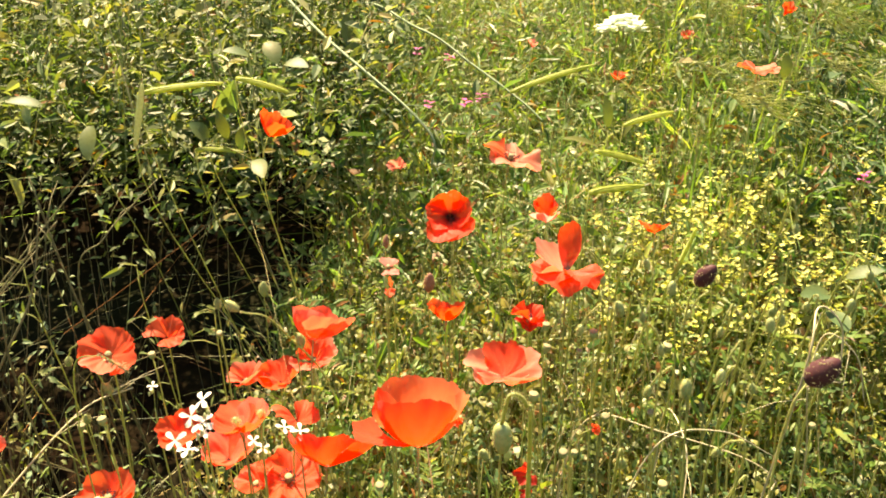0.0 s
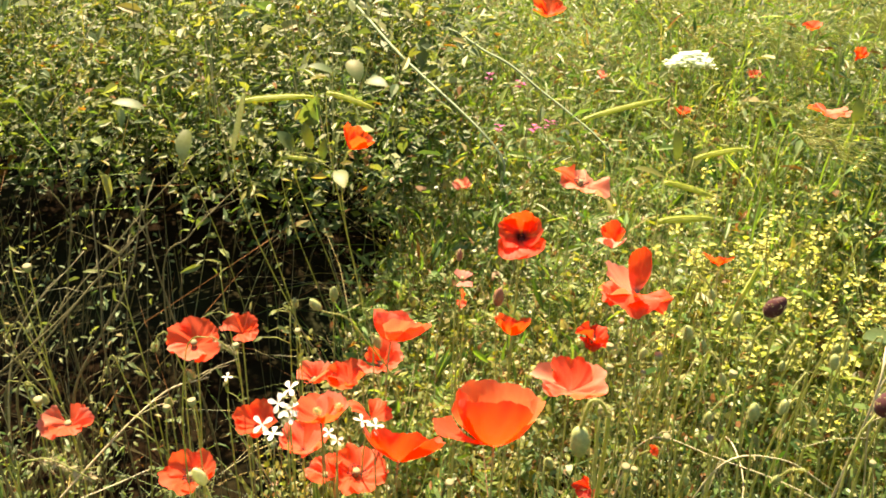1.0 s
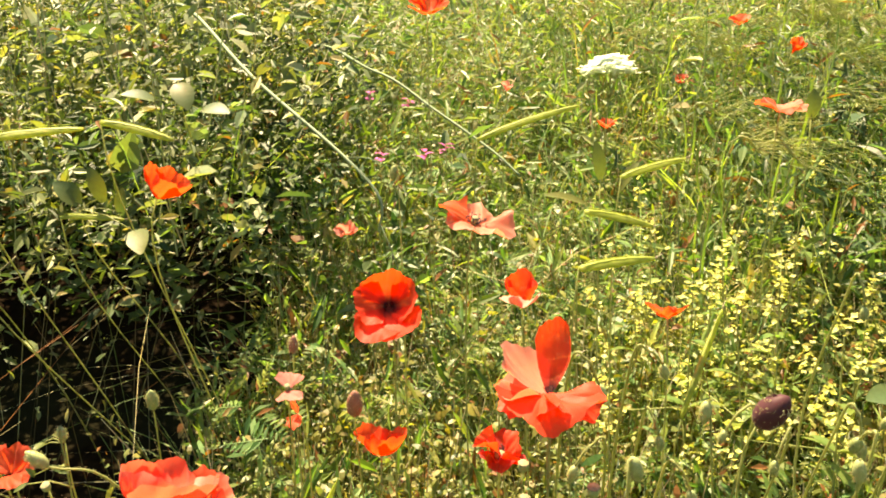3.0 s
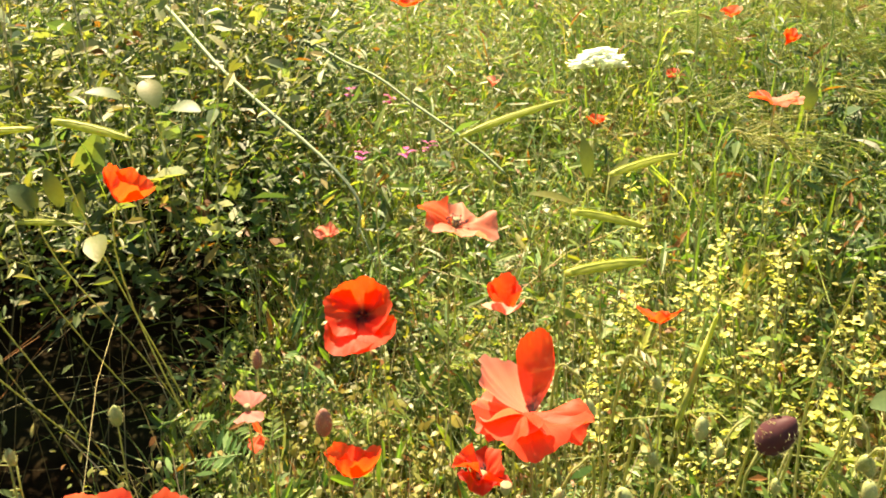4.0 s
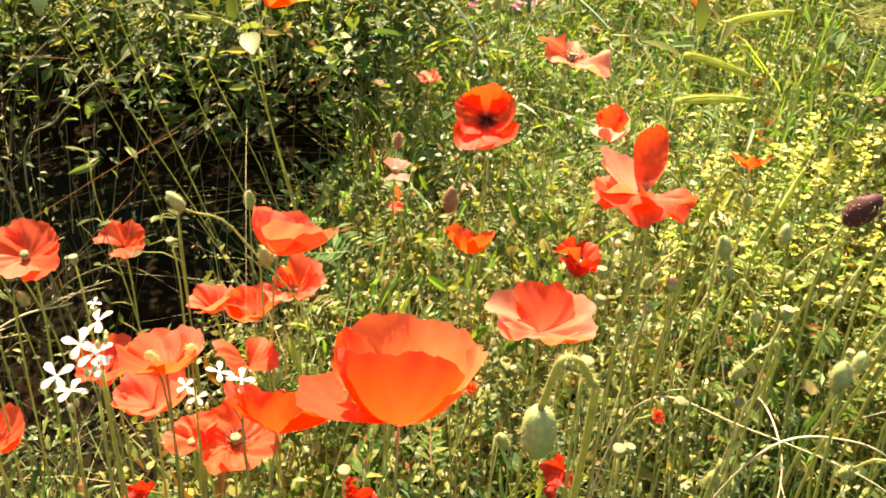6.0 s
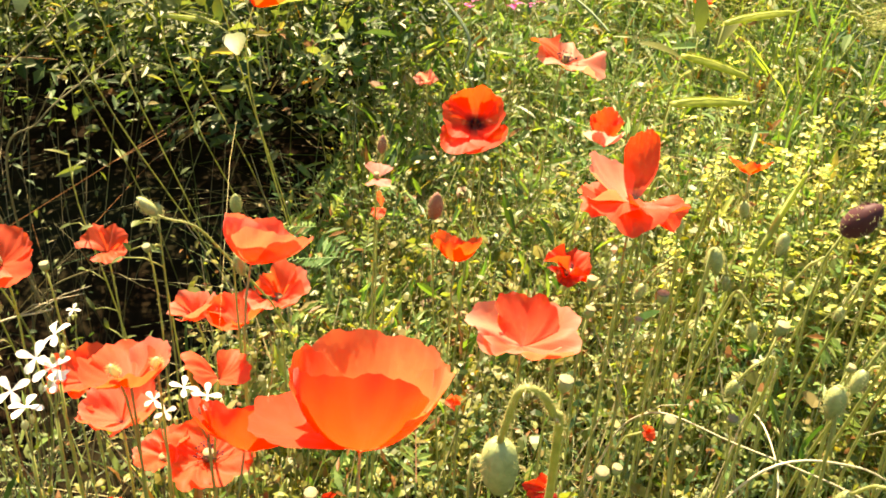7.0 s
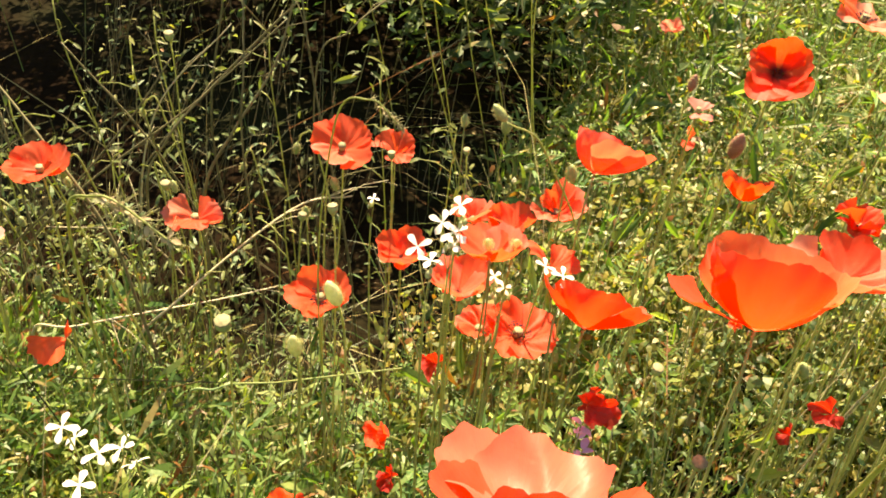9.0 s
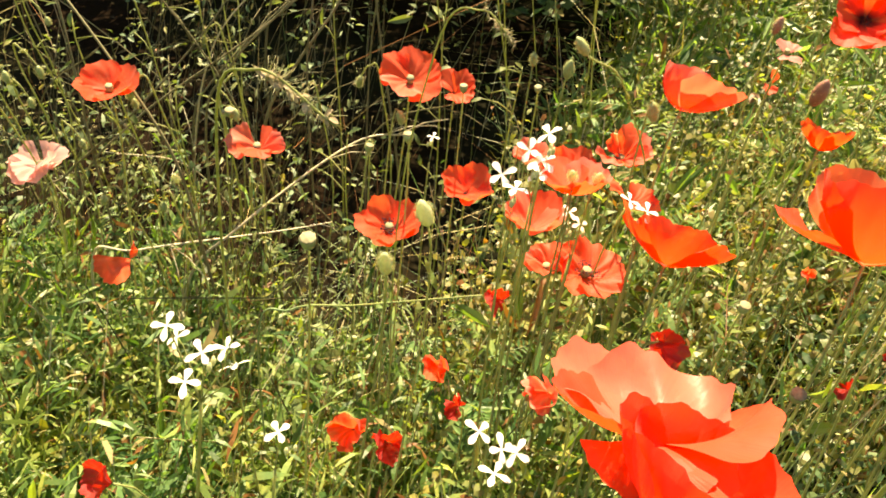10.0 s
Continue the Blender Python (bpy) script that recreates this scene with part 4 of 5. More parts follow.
poppy((-0.236, 0.948, 0.583), (0.55, 0.25, 0.80), [(0, 60, 6, 1.05, 1.3, 0.05, None), (180, 66, 8, 1.05, 1.4, 0.05, None), (90, 60, 20, 1.05, 1.0, 0.06, None), (275, 64, 20, 1.0, 1.1, 0.06, None)], ORANGE, "bright orange poppy cup above the thicket edge", 0.037, None, lean=(0.02, 0.20))
poppy((0.007, 0.700, 0.468), (0.05, 0.40, 0.91), open_petals(84, 2, 0.06, 1.45, 20, sizes=(0.95, 1.0, 1.2, 1.15), seed=6), ORANGE, "small orange poppy cup on a thin stem", 0.026, None)
poppy((0.103, 0.692, 0.468), (0.1, 0.0, 1), ragged(7, 0.22, 5, 40, 95, (CRIMSON, SOLID, CRIMSON)), CRIMSON, "crumpled dark red poppy about to wither", 0.030)
poppy((0.066, 0.550, 0.526), (-0.02, 0.12, 0.98), [(5, 66, 26, 1.06, 1.3, 0.09, SOLID), (85, 76, 56, 1.12, 1.05, 0.12, None), (268, 76, 56, 1.10, 0.85, 0.12, LIGHT), (180, 76, 58, 0.9, 1.2, 0.12, None)],
      SALMON, "open salmon-red poppy cup with a paler rim", 0.034, None)
# sunlit back petals and the shaded front one are painted by colour
poppy((0.001, 0.418, 0.594), (-0.03, 0.54, 0.84), [(2, 76, 2, 1.24, 1.5, 0.04, LIT_ORANGE), (80, 76, 14, 1.08, 0.95, 0.05, LIT_ORANGE), (186, 78, -4, 1.08, 1.55, 0.035, SOLID), (274, 76, 2, 1.06, 1.0, 0.04, None), (254, 88, 58, 0.98, 0.72, 0.06, SOLID)],
      ORANGE, "large translucent orange poppy bowl lit from behind", 0.050, None)
poppy((-0.086, 0.478, 0.492), (0.03, 0.72, 0.70), [(0, 82, 18, 0.95, 1.5, 0.05, None), (88, 80, 36, 1.22, 1.05, 0.05, None), (180, 84, 10, 1.12, 1.6, 0.05, None), (272, 80, 36, 1.22, 1.05, 0.05, None)], SOLID, "solid red poppy as a wide shallow bowl", 0.038, None)
poppy((-0.140, 0.514, 0.415), (0.15, 0.05, 0.98), open_petals(72, 66, 0.12, 1.05, 30, seed=10), RED, "red poppy with spread petals and a dark pod", 0.035)
poppy((-0.174, 0.510, 0.408), (-0.2, -0.1, 0.95), ragged(11, 0.14, 4, 45, 90, (RED, SALMON)), RED, "small ragged red poppy beside a larger one", 0.030, "pale")
poppy((-0.248, 0.706, 0.355), (-0.1, -0.1, 0.95), ragged(12, 0.12, 5, 45, 85), SALMON, "ragged salmon poppy low among the herbs", 0.037, "pale")
poppy((-0.203, 0.706, 0.360), (0.0, 0.1, 1), open_petals(66, 40, 0.10, 1.25, 15, seed=13, mats=(RED, ORANGE, RED, RED)), RED, "red poppy cup low among the herbs", 0.035, None)
poppy((-0.157, 0.703, 0.395), (0.05, -0.1, 0.97), ragged(14, 0.12, 5, 35, 75, (RED, SALMON)), RED, "red poppy with folded upright petals", 0.041)
poppy((-0.164, 0.494, 0.511), (-0.05, 0.25, 0.95), open_petals(70, 44, 0.08, 1.3, 40, seed=15, mats=(SALMON, RED, RED, RED)), SALMON, "salmon poppy beside white flowers", 0.034, None)
poppy((-0.190, 0.505, 0.456), (0.05, 0.10, 1), open_petals(70, 30, 0.08, 1.3, 5, mats=(RED, BLUSH_SHEEN, SALMON, SALMON), seed=16), SALMON, "pink-tinged red poppy cup beneath white flowers", 0.034, None)
poppy((-0.122, 0.522, 0.488), (0.3, 0.0, 1), ragged(17, 0.10, 3, 40, 85), RED, "narrow red poppy half hidden by its neighbour", 0.028, None)
poppy((-0.270, 0.570, 0.408), (0.10, -0.12, 0.98), open_petals(72, 38, 0.08, 1.2, 20, seed=18), RED, "red poppy cup in the sun", 0.031, None)
poppy((-0.109, 0.574, 0.552), (0.10, 0.62, 0.78), [(0, 80, -16, 1.10, 1.5, 0.04, BLUSH_SHEEN), (78, 84, 28, 1.22, 1.2, 0.05, BLUSH_SHEEN), (205, 84, -10, 1.02, 1.65, 0.04, SALMON), (285, 82, -14, 1.04, 1.4, 0.04, SALMON), (140, 84, 26, 1.08, 1.0, 0.05, SALMON)],
      SALMON, "full salmon poppy with folded silky petals", 0.037, None)
poppy((-0.353, 0.622, 0.472), (0.18, -0.32, 0.93), [(0, 72, 58, 1.05, 1.15, 0.09, None), (95, 74, 62, 1.05, 1.0, 0.08, None), (180, 70, 46, 1.05, 1.15, 0.08, SALMON), (268, 74, 60, 1.0, 1.0, 0.09, None)], RED, "flat open red poppy with a pale heart", 0.033, "pale")
poppy((-0.364, 0.763, 0.377), (0.15, -0.2, 0.95), ragged(21, 0.16, 4, 40, 90), RED, "ragged red poppy behind dry seed heads", 0.034, None)
poppy((-0.298, 0.472, 0.432), (0.15, -0.12, 0.97), open_petals(72, 42, 0.08, 1.15, 35, seed=22), RED, "red poppy cup behind a pale bud", 0.032)
poppy((-0.491, 0.556, 0.392), (0.15, -0.25, 0.95), ragged(23, 0.12, 4, 50, 95, (RED, SALMON)), RED, "ragged red poppy in front of the dark thicket", 0.035, "pale")
poppy((-0.583, 0.483, 0.474), (0.15, -0.12, 0.97), open_petals(72, 38, 0.06, 1.2, 25, seed=24), RED, "red poppy cup in front of the dark thicket", 0.032, "pale")
poppy((-0.673, 0.450, 0.379), (0.1, -0.2, 0.96), ragged(25, 0.12, 5, 50, 95), PALE_PINK, "faded pale pink poppy losing its petals", 0.036, "pale")
poppy((-0.533, 0.403, 0.355), (0.1, -0.3, 0.9), [(180, 40, 90, 1.0, 0.9, 0.08, None), (60, 20, 40, 0.9, 0.7, 0.08, None)], ORANGE, "orange poppy with two remaining petals", 0.036, None)
poppy((-0.078, 0.268, 0.596), (-0.08, 0.58, 0.81), [(8, 80, 36, 1.14, 1.2, 0.06, BLUSH_SHEEN), (310, 80, 46, 1.16, 0.85, 0.07, BLUSH_SHEEN), (246, 84, 46, 1.0, 1.0, 0.06, SOLID), (88, 82, 50, 1.18, 0.62, 0.05, RED), (172, 98, 124, 0.80, 1.0, 0.06, SOLID), (140, 92, 100, 0.85, 0.9, 0.06, SOLID)],
      SALMON, "large open poppy with sun sheen painted on its inner petals", 0.043, None)
poppy((-0.052, 0.234, 0.597), (0.22, 0.52, 0.82), [(0, 80, 6, 1.15, 1.4, 0.04, None), (90, 82, 24, 1.15, 1.0, 0.04, None), (185, 84, 4, 1.20, 1.6, 0.035, None), (275, 82, 20, 1.15, 1.0, 0.04, None)], SOLID, "large solid red poppy leaning away", 0.047, None)
for k, (at, size, mat) in enumerate((
        ((-0.235, 0.445, 0.305), 0.027, RED), ((-0.272, 0.350, 0.320), 0.030, RED), ((-0.242, 0.352, 0.316), 0.030, CRIMSON), ((-0.128, 0.351, 0.462), 0.026, SALMON),
        ((-0.193, 0.375, 0.370), 0.020, CRIMSON), ((0.161, 0.574, 0.420), 0.011, RED), ((0.092, 0.512, 0.424), 0.018, CRIMSON), ((0.024, 0.583, 0.417), 0.011, RED),
        ((-0.070, 0.432, 0.450), 0.022, CRIMSON), ((0.103, 0.593, 0.293), 0.022, CRIMSON), ((-0.200, 0.480, 0.380), 0.020, CRIMSON), ((-0.066, 0.545, 0.310), 0.030, CRIMSON), ((-0.410, 0.228, 0.330), 0.028, CRIMSON))):
    poppy(at, (0.4 * (k % 3 - 1), -0.5, 0.6), ragged(40 + k, 0.16, 3, 12, 55), mat, "small low red poppy withering between the herbs", size, None)
poppy((0.362, 1.690, 0.372), (0.0, 0.2, 1), open_petals(40, 60, 0.08, 1.15, 10, seed=31), RED, "distant red poppy cup", 0.030, None)
poppy((0.475, 1.170, 0.585), (0.1, 0.2, 1), open_petals(65, 90, 0.09, 1.05, 30, mats=(LIGHT, RED, LIGHT, RED), seed=32), SALMON, "flat salmon-red poppy among the grass", 0.034, None)
poppy((0.575, 1.960, 0.383), (0.0, -0.2, 1), ragged(33, 0.12, 4, 30, 80), SALMON, "distant ragged salmon poppy", 0.030, None)
poppy((0.705, 1.680, 0.522), (0.3, -0.2, 0.9), open_petals(20, 40, 0.08, 1.1, 10, seed=34), ORANGE, "distant orange poppy among barley ears", 0.034, None)
poppy((0.655, 1.855, 0.538), (-0.1, -0.1, 1), open_petals(40, 60, 0.08, 1.1, 10, seed=35), ORANGE, "distant orange poppy on a tall stem", 0.030, None)
poppy((0.026, 1.305, 0.690), (0.05, -0.25, 0.95), open_petals(66, 34, 0.08, 1.25, 10, seed=36), ORANGE, "tall orange-red poppy towering over the meadow", 0.036, None)
poppy((0.148, 1.500, 0.512), (0.1, -0.1, 1), ragged(37, 0.12, 3, 15, 50), PINK, "small faded pink poppy", 0.020, None)
poppy((-0.050, 0.668, 0.557), (0.1, -0.15, 1), ragged(38, 0.08, 2, 70, 95), PINK, "faded pink poppy with two remaining petals", 0.019, "pale")
poppy((-0.051, 0.681, 0.519), (0.0, -0.4, 0.5), [(180, 20, 60, 1.0, 0.9, 0.08, None), (10, 10, 35, 0.9, 0.9, 0.08, None)], RED, "small closed red poppy", 0.019, None)
poppy((-0.115, 1.280, 0.354), (0.0, -0.4, 0.9), ragged(39, 0.14, 4, 35, 80), PINK, "pale salmon poppy half hidden in herbs", 0.026, None)
poppy((0.270, 0.862, 0.482), (0.0, 0.5, 0.86), open_petals(70, 40, 0.10, 1.0, 20, sizes=(0.8, 0.8, 1.1, 1.1), seed=41), ORANGE, "small orange poppy beside yellow flowers", 0.022, None)

# ---- buds and seed pods ----
for at, axis, size in (((0.240, 0.574, 0.614), (0.45, -0.1, 0.85), 0.025), ((0.262, 0.405, 0.662), (0.50, -0.1, 0.85), 0.026)):
    top = bud(at, axis, size, "dried dark maroon poppy bud on a bent stem", MAROON, (0.02, 0.03), "bud", 0.05, 60, girth=1.35)
    a = on_slope(axis).normalized()
    for k in range(3):
        g = petal(on_slope(at) - a * size * 0.35, a, 120 * k + 20, 52, -26, size * 0.78, 0.95, 0.04, seed=300 + k, wrap=0.9)
        part("petal", ([v - top.location for v in g[0]], *g[1:]), MAROON, top, "shrivelled maroon petal")
for at, axis, size in (((-0.011, 0.701, 0.510), (0.1, -0.1, 0.95), 0.027), ((-0.060, 0.73, 0.545), (0.1, 0.1, 0.9), 0.016)):
    bud(at, axis, size, "brownish hairy poppy bud with a pink tip", plain_material("bud_brown", (0.16, 0.07, 0.05), (0.36, 0.17, 0.12), 200.0), (0.02, 0.02))
bud((0.060, 0.370, 0.634), (0.05, 0.0, -1), 0.027, "hairy green poppy bud hanging from a hooked stem", POD, (0.03, 0.05), "bud", via=[(0.085, 0.40, 0.3), (0.078, 0.376, 0.62), (0.074, 0.372, 0.662), (0.064, 0.37, 0.672)], stem_hairs=520, thick=1.7)
bud((-0.196, 0.602, 0.553), (-0.5, 0.0, 0.6), 0.017, "hairy poppy bud on a slanting stem", POD, (0.10, 0.03), "bud", via=[(-0.11, 0.625, 0.35), (-0.155, 0.612, 0.515)])
bud((-0.256, 0.851, 0.385), (0.1, 0.0, 1), 0.026, "slim upright brownish poppy bud", POD, (0.01, 0.02))
for at, size in (((0.166, 0.556, 0.590), 0.0180), ((0.243, 0.666, 0.530), 0.0180), ((0.197, 0.450, 0.600), 0.0180), ((-0.130, 0.590, 0.520), 0.0164), ((-0.265, 0.720, 0.462), 0.0148), ((-0.355, 0.605, 0.435), 0.0148), ((0.002, 0.969, 0.586), 0.0180), ((0.330, 0.62, 0.52), 0.0180), ((0.05, 0.47, 0.50), 0.0148)):
    bud(at, (random.uniform(-0.4, 0.4), random.uniform(-0.3, 0.1), -0.9), size, "nodding hairy green poppy bud", POD, (0.02, 0.03), "bud", 0.035)
for at, size in (((0.088, 0.473, 0.566), 0.0089), ((0.156, 0.603, 0.521), 0.0096), ((0.211, 0.550, 0.551), 0.0089), ((-0.238, 0.650, 0.475), 0.0077), ((-0.291, 0.600, 0.488), 0.0083), ((-0.359, 0.550, 0.434), 0.0089), ((-0.567, 0.600, 0.375), 0.0089), ((-0.295, 0.500, 0.499), 0.0096), ((-0.008, 0.355, 0.530), 0.0089), ((-0.035, 0.435, 0.50), 0.0083), ((0.142, 0.595, 0.505), 0.0064)):
    bud(at, (random.uniform(-0.2, 0.2), random.uniform(-0.2, 0.2), 1), size, "round grey-green poppy seed pod with a flat cap", POD, (0.01, 0.03), "pod")
for at, size in (((-0.223, 0.374, 0.552), 0.0197), ((-0.232, 0.342, 0.536), 0.0180), ((-0.147, 0.498, 0.515), 0.0123), ((-0.162, 0.480, 0.525), 0.0107), ((-0.552, 0.500, 0.365), 0.0123)):
    bud(at, (random.uniform(-0.25, 0.25), -0.1, 1), size, "pale green hairy poppy bud standing upright", PALE_POD, (0.0, 0.03), "bud")


for k in range(26):
    px, py, pz = random.uniform(0.14, 0.56), random.uniform(0.40, 0.80), random.uniform(0.41, 0.53)
    turn, size = random.uniform(0, math.tau), random.uniform(0.013, 0.019)
    dx, dy, hook = 0.014 * math.cos(turn), 0.010 * math.sin(turn), random.uniform(0.012, 0.022)
    bud((px, py, pz), (0.25 * math.cos(turn), 0.25 * math.sin(turn), -0.9), size, "nodding hairy green poppy bud on a hooked stem", POD, (-2 * dx, 0.02), "bud", stem_hairs=150,
        via=[(px - 2.2 * dx, py - 2.2 * dy, pz * 0.6), (px - 2 * dx, py - 2 * dy, pz + hook * 0.5), (px - dx, py - dy, pz + size * 0.5 + hook)], thick=1.3)
for k in range(14):
    at = (random.uniform(0.10, 0.50), random.uniform(0.42, 0.75), random.uniform(0.42, 0.50))
    bud(at, (random.uniform(-0.2, 0.2), random.uniform(-0.2, 0.2), 1), random.uniform(0.007, 0.010), "round grey-green poppy seed pod with a flat cap", POD, (0.01, 0.03), "pod")


for k in range(14):
    px, py, pz = random.uniform(-0.78, -0.36), random.uniform(0.42, 0.66), random.uniform(0.34, 0.47)
    dx, size = random.choice((-1, 1)) * random.uniform(0.008, 0.016), random.uniform(0.010, 0.015)
    bud((px, py, pz), (0.2 * dx / abs(dx), -0.1, -0.9), size, "small nodding green poppy bud before the dark hollow", POD, (-2 * dx, 0.02), "bud", stem_hairs=90,
        via=[(px - 2.4 * dx, py, pz * 0.6), (px - 2 * dx, py, pz + 0.008), (px - dx, py, pz + size * 0.5 + 0.015)])


# ---- other flowers ----
def shifted(geo, at):
    return ([Vector(v) - at for v in geo[0]], *geo[1:])


def oval(base, way, normal, length, width, bend=0.2, n=5, droop=0.0, blunt=False):
    """A rounded leaf or petal with a raised middle."""
    way, normal = Vector(way).normalized(), Vector(normal)
    side = way.cross(normal).normalized()
    up = side.cross(way)
    verts, faces = [], []
    for i in range(n + 1):
        t = i / n
        w = width * 0.5 * math.sin(math.pi * min(1, 0.06 + 0.92 * t)) ** 0.7
        if blunt:
            w = width * 0.5 * max(0.10, t ** 0.8) * math.sqrt(max(0.05, 1 - max(0, (t - 0.6) / 0.4) ** 2))
        c = Vector(base) + way * length * t + up * (bend * length * t * (1 - t) - droop * length * t * t)
        verts += [c - side * w + up * w * 0.25, c, c + side * w + up * w * 0.25]
    for i in range(n):
        for k in range(2):
            q = i * 3 + k
            faces.append((q, q + 1, q + 4, q + 3))
    return verts, faces


def white_flower(at, heads, label, lean=(0.0, 0.04), size=0.012, wide=0.009):
    """A white rocket plant: four-petalled flowers in a loose head on one stalk."""
    COUNT[0] += 1
    rnd = random.Random(COUNT[0])
    at = on_slope(at)
    root = rooted(at, lean, rnd)
    base = Vector((root.x, root.y, ground_z(root.x, root.y)))
    top = tagged(new("white_rocket_flower"), label, "flower", group="white flowers")
    top.location = base
    neck = Vector(at) - Vector((0, 0, 0.03))
    line = bezier(base - Vector((0, 0, 0.01)), base.lerp(neck, 0.4), neck - Vector((0, 0, 0.05)), neck, 10)
    part("stem", shifted(tube(line, 0.0013, 0.0009), base), STEM, top)
    for h in range(heads):
        c = Vector(at) + (Vector((math.cos(h * 2.4) * wide * rnd.uniform(1.1, 2.0), rnd.gauss(0, wide * 0.6), math.sin(h * 2.4) * wide * rnd.uniform(0.5, 1.0))) if h else Vector())
        n = Vector((rnd.gauss(0, 0.35), -0.45 + rnd.gauss(0, 0.25), 0.8)).normalized()
        stalk = part("flower_stalk", shifted(tube(bezier(neck, neck.lerp(c, 0.4) + Vector((0, 0, -0.002)), c - n * 0.008, c, 5), 0.0005, 0.0004, 4), base), STEM, top)
        x, y, _ = frame_of(n)
        turn = rnd.uniform(0, 1.5)
        for k in range(4):
            q = turn + k * math.tau / 4 + rnd.uniform(-0.15, 0.15)
            way = x * math.cos(q) + y * math.sin(q) + n * rnd.uniform(-0.05, 0.3)
            part("petal", shifted(oval(c, way, n, size * rnd.uniform(0.7, 1.0), size * 0.56, 0.12, 6, 0.15, True), base), WHITE, stalk)
    for b in range(3):
        c = neck + Vector((rnd.gauss(0, 0.006), rnd.gauss(0, 0.006), 0.018))
        part("flower_bud", shifted(lathe(c, (0, 0, 1), [(0, 0.0004), (0.002, 0.0014), (0.004, 0.0013), (0.006, 0.0003)], 7), base), PALE_POD, top)
    return top


white_flower((-0.190, 0.444, 0.530), 2, "white four-petalled rocket flower beside the poppies", (0.03, 0.04), 0.0115)
white_flower((-0.180, 0.459, 0.546), 3, "white four-petalled rocket flowers in a loose head", (0.03, 0.04), 0.0115)
white_flower((-0.180, 0.470, 0.560), 1, "single white rocket flower in the sun", (0.03, 0.04), 0.012)
white_flower((-0.108, 0.480, 0.514), 2, "small white rocket flowers among poppies", (0.02, 0.04), 0.009)
white_flower((-0.153, 0.500, 0.468), 2, "small white rocket flowers among poppies", (0.0, 0.03), 0.008)
white_flower((-0.353, 0.680, 0.365), 1, "small white flower in the shade", (0.0, 0.03), 0.008)
white_flower((-0.277, 0.240, 0.548), 6, "cluster of bright white rocket flowers", (-0.02, 0.03), 0.0088, 0.0135)
white_flower((-0.134, 0.278, 0.506), 4, "white rocket flowers low in the grass", (0.0, 0.02), 0.009, 0.011)
white_flower((-0.262, 0.262, 0.455), 1, "white rocket buds opening low in the grass", (0.0, 0.02), 0.010)


def umbel(at, width, label):
    """A white lace umbel: rays that carry many tiny florets."""
    rnd = random.Random(77)
    at = on_slope(at)
    base = Vector((at[0] - 0.02, at[1] + 0.03, 0))
    base.z = ground_z(base.x, base.y)
    top = tagged(new("white_umbel"), label, "flower")
    top.location = base
    hub = Vector(at) - Vector((0, 0, 0.045))
    part("stem", shifted(tube(bezier(base, base.lerp(hub, 0.4), hub - Vector((0.01, 0, 0.1)), hub, 10), 0.002, 0.0015), base), STEM, top)
    for i in range(26):
        q, r = i * 2.39996, width * 0.5 * math.sqrt((i + 0.5) / 26)
        tip = Vector(at) + Vector((r * math.cos(q), r * math.sin(q), 0.032 - 13.0 * r * r + rnd.uniform(-0.003, 0.003)))
        ray = part("ray", shifted(tube([hub, hub.lerp(tip, 0.5) + Vector((0, 0, -0.004)), tip], 0.0006, 0.0004, 4), base), STEM, top)
        geos = []
        for k in range(58):
            c = tip + Vector((rnd.gauss(0, 0.0055), rnd.gauss(0, 0.0055), rnd.uniform(-0.004, 0.006)))
            for j in range(4):
                w = Vector((math.cos(j * 1.57 + k), math.sin(j * 1.57 + k), 0.3))
                geos.append(oval(c, w, (0, 0, 1), 0.0058, 0.0056, 0.1, 2))
        part("umbellet", shifted(join(*geos), base), LACE, ray)


umbel((0.358, 1.690, 0.476), 0.094, "white lacy umbel flower standing above the meadow")


def mustard(seed, height):
    """A yellow mustard plant with clusters of small four-petalled flowers."""
    rnd = random.Random(seed)
    top = tagged(new("yellow_mustard"), "yellow mustard plant in bloom between the herbs", "flower", group="yellow mustard plants")
    tip = Vector((rnd.gauss(0, 0.03), rnd.gauss(0, 0.03), height))
    line = bezier(Vector((0, 0, -0.01)), Vector((0, 0, height * 0.4)), tip * 0.8, tip, 8)
    part("stem", tube(line, 0.0016, 0.0008, 5), STEM, top)
    for b in range(4):
        p = line[3 + b] if b < 3 else line[-1]
        e = p + Vector((rnd.gauss(0, 0.035), rnd.gauss(0, 0.035), rnd.uniform(0.03, 0.08))) if b < 3 else tip
        twig = part("branch", tube(bezier(p, p.lerp(e, 0.4), e - Vector((0, 0, 0.02)), e + Vector((0, 0, 0.0005)), 5), 0.0009, 0.0006, 4), STEM, top)
        geos = []
        for k in range(17):
            c = e + Vector((rnd.gauss(0, 0.007), rnd.gauss(0, 0.007), rnd.uniform(-0.034, 0.010)))
            n = Vector((rnd.gauss(0, 0.5), rnd.gauss(0, 0.5), 1)).normalized()
            x, y, _ = frame_of(n)
            for j in range(4):
                q = j * math.tau / 4 + k
                geos.append(oval(c, x * math.cos(q) + y * math.sin(q) + n * 0.3, n, 0.0046, 0.0040, 0.1, 2))
        part("inflorescence", join(*geos), YELLOW, twig)
    for k in range(9):
        p = line[rnd.randrange(1, 7)]
        q = rnd.uniform(0, math.tau)
        part("leaf", oval(p, (math.cos(q), math.sin(q), 0.5), (0, 0, 1), rnd.uniform(0.02, 0.045), rnd.uniform(0.006, 0.014), 0.1, 4, 0.3), FRESH, top)
    return top


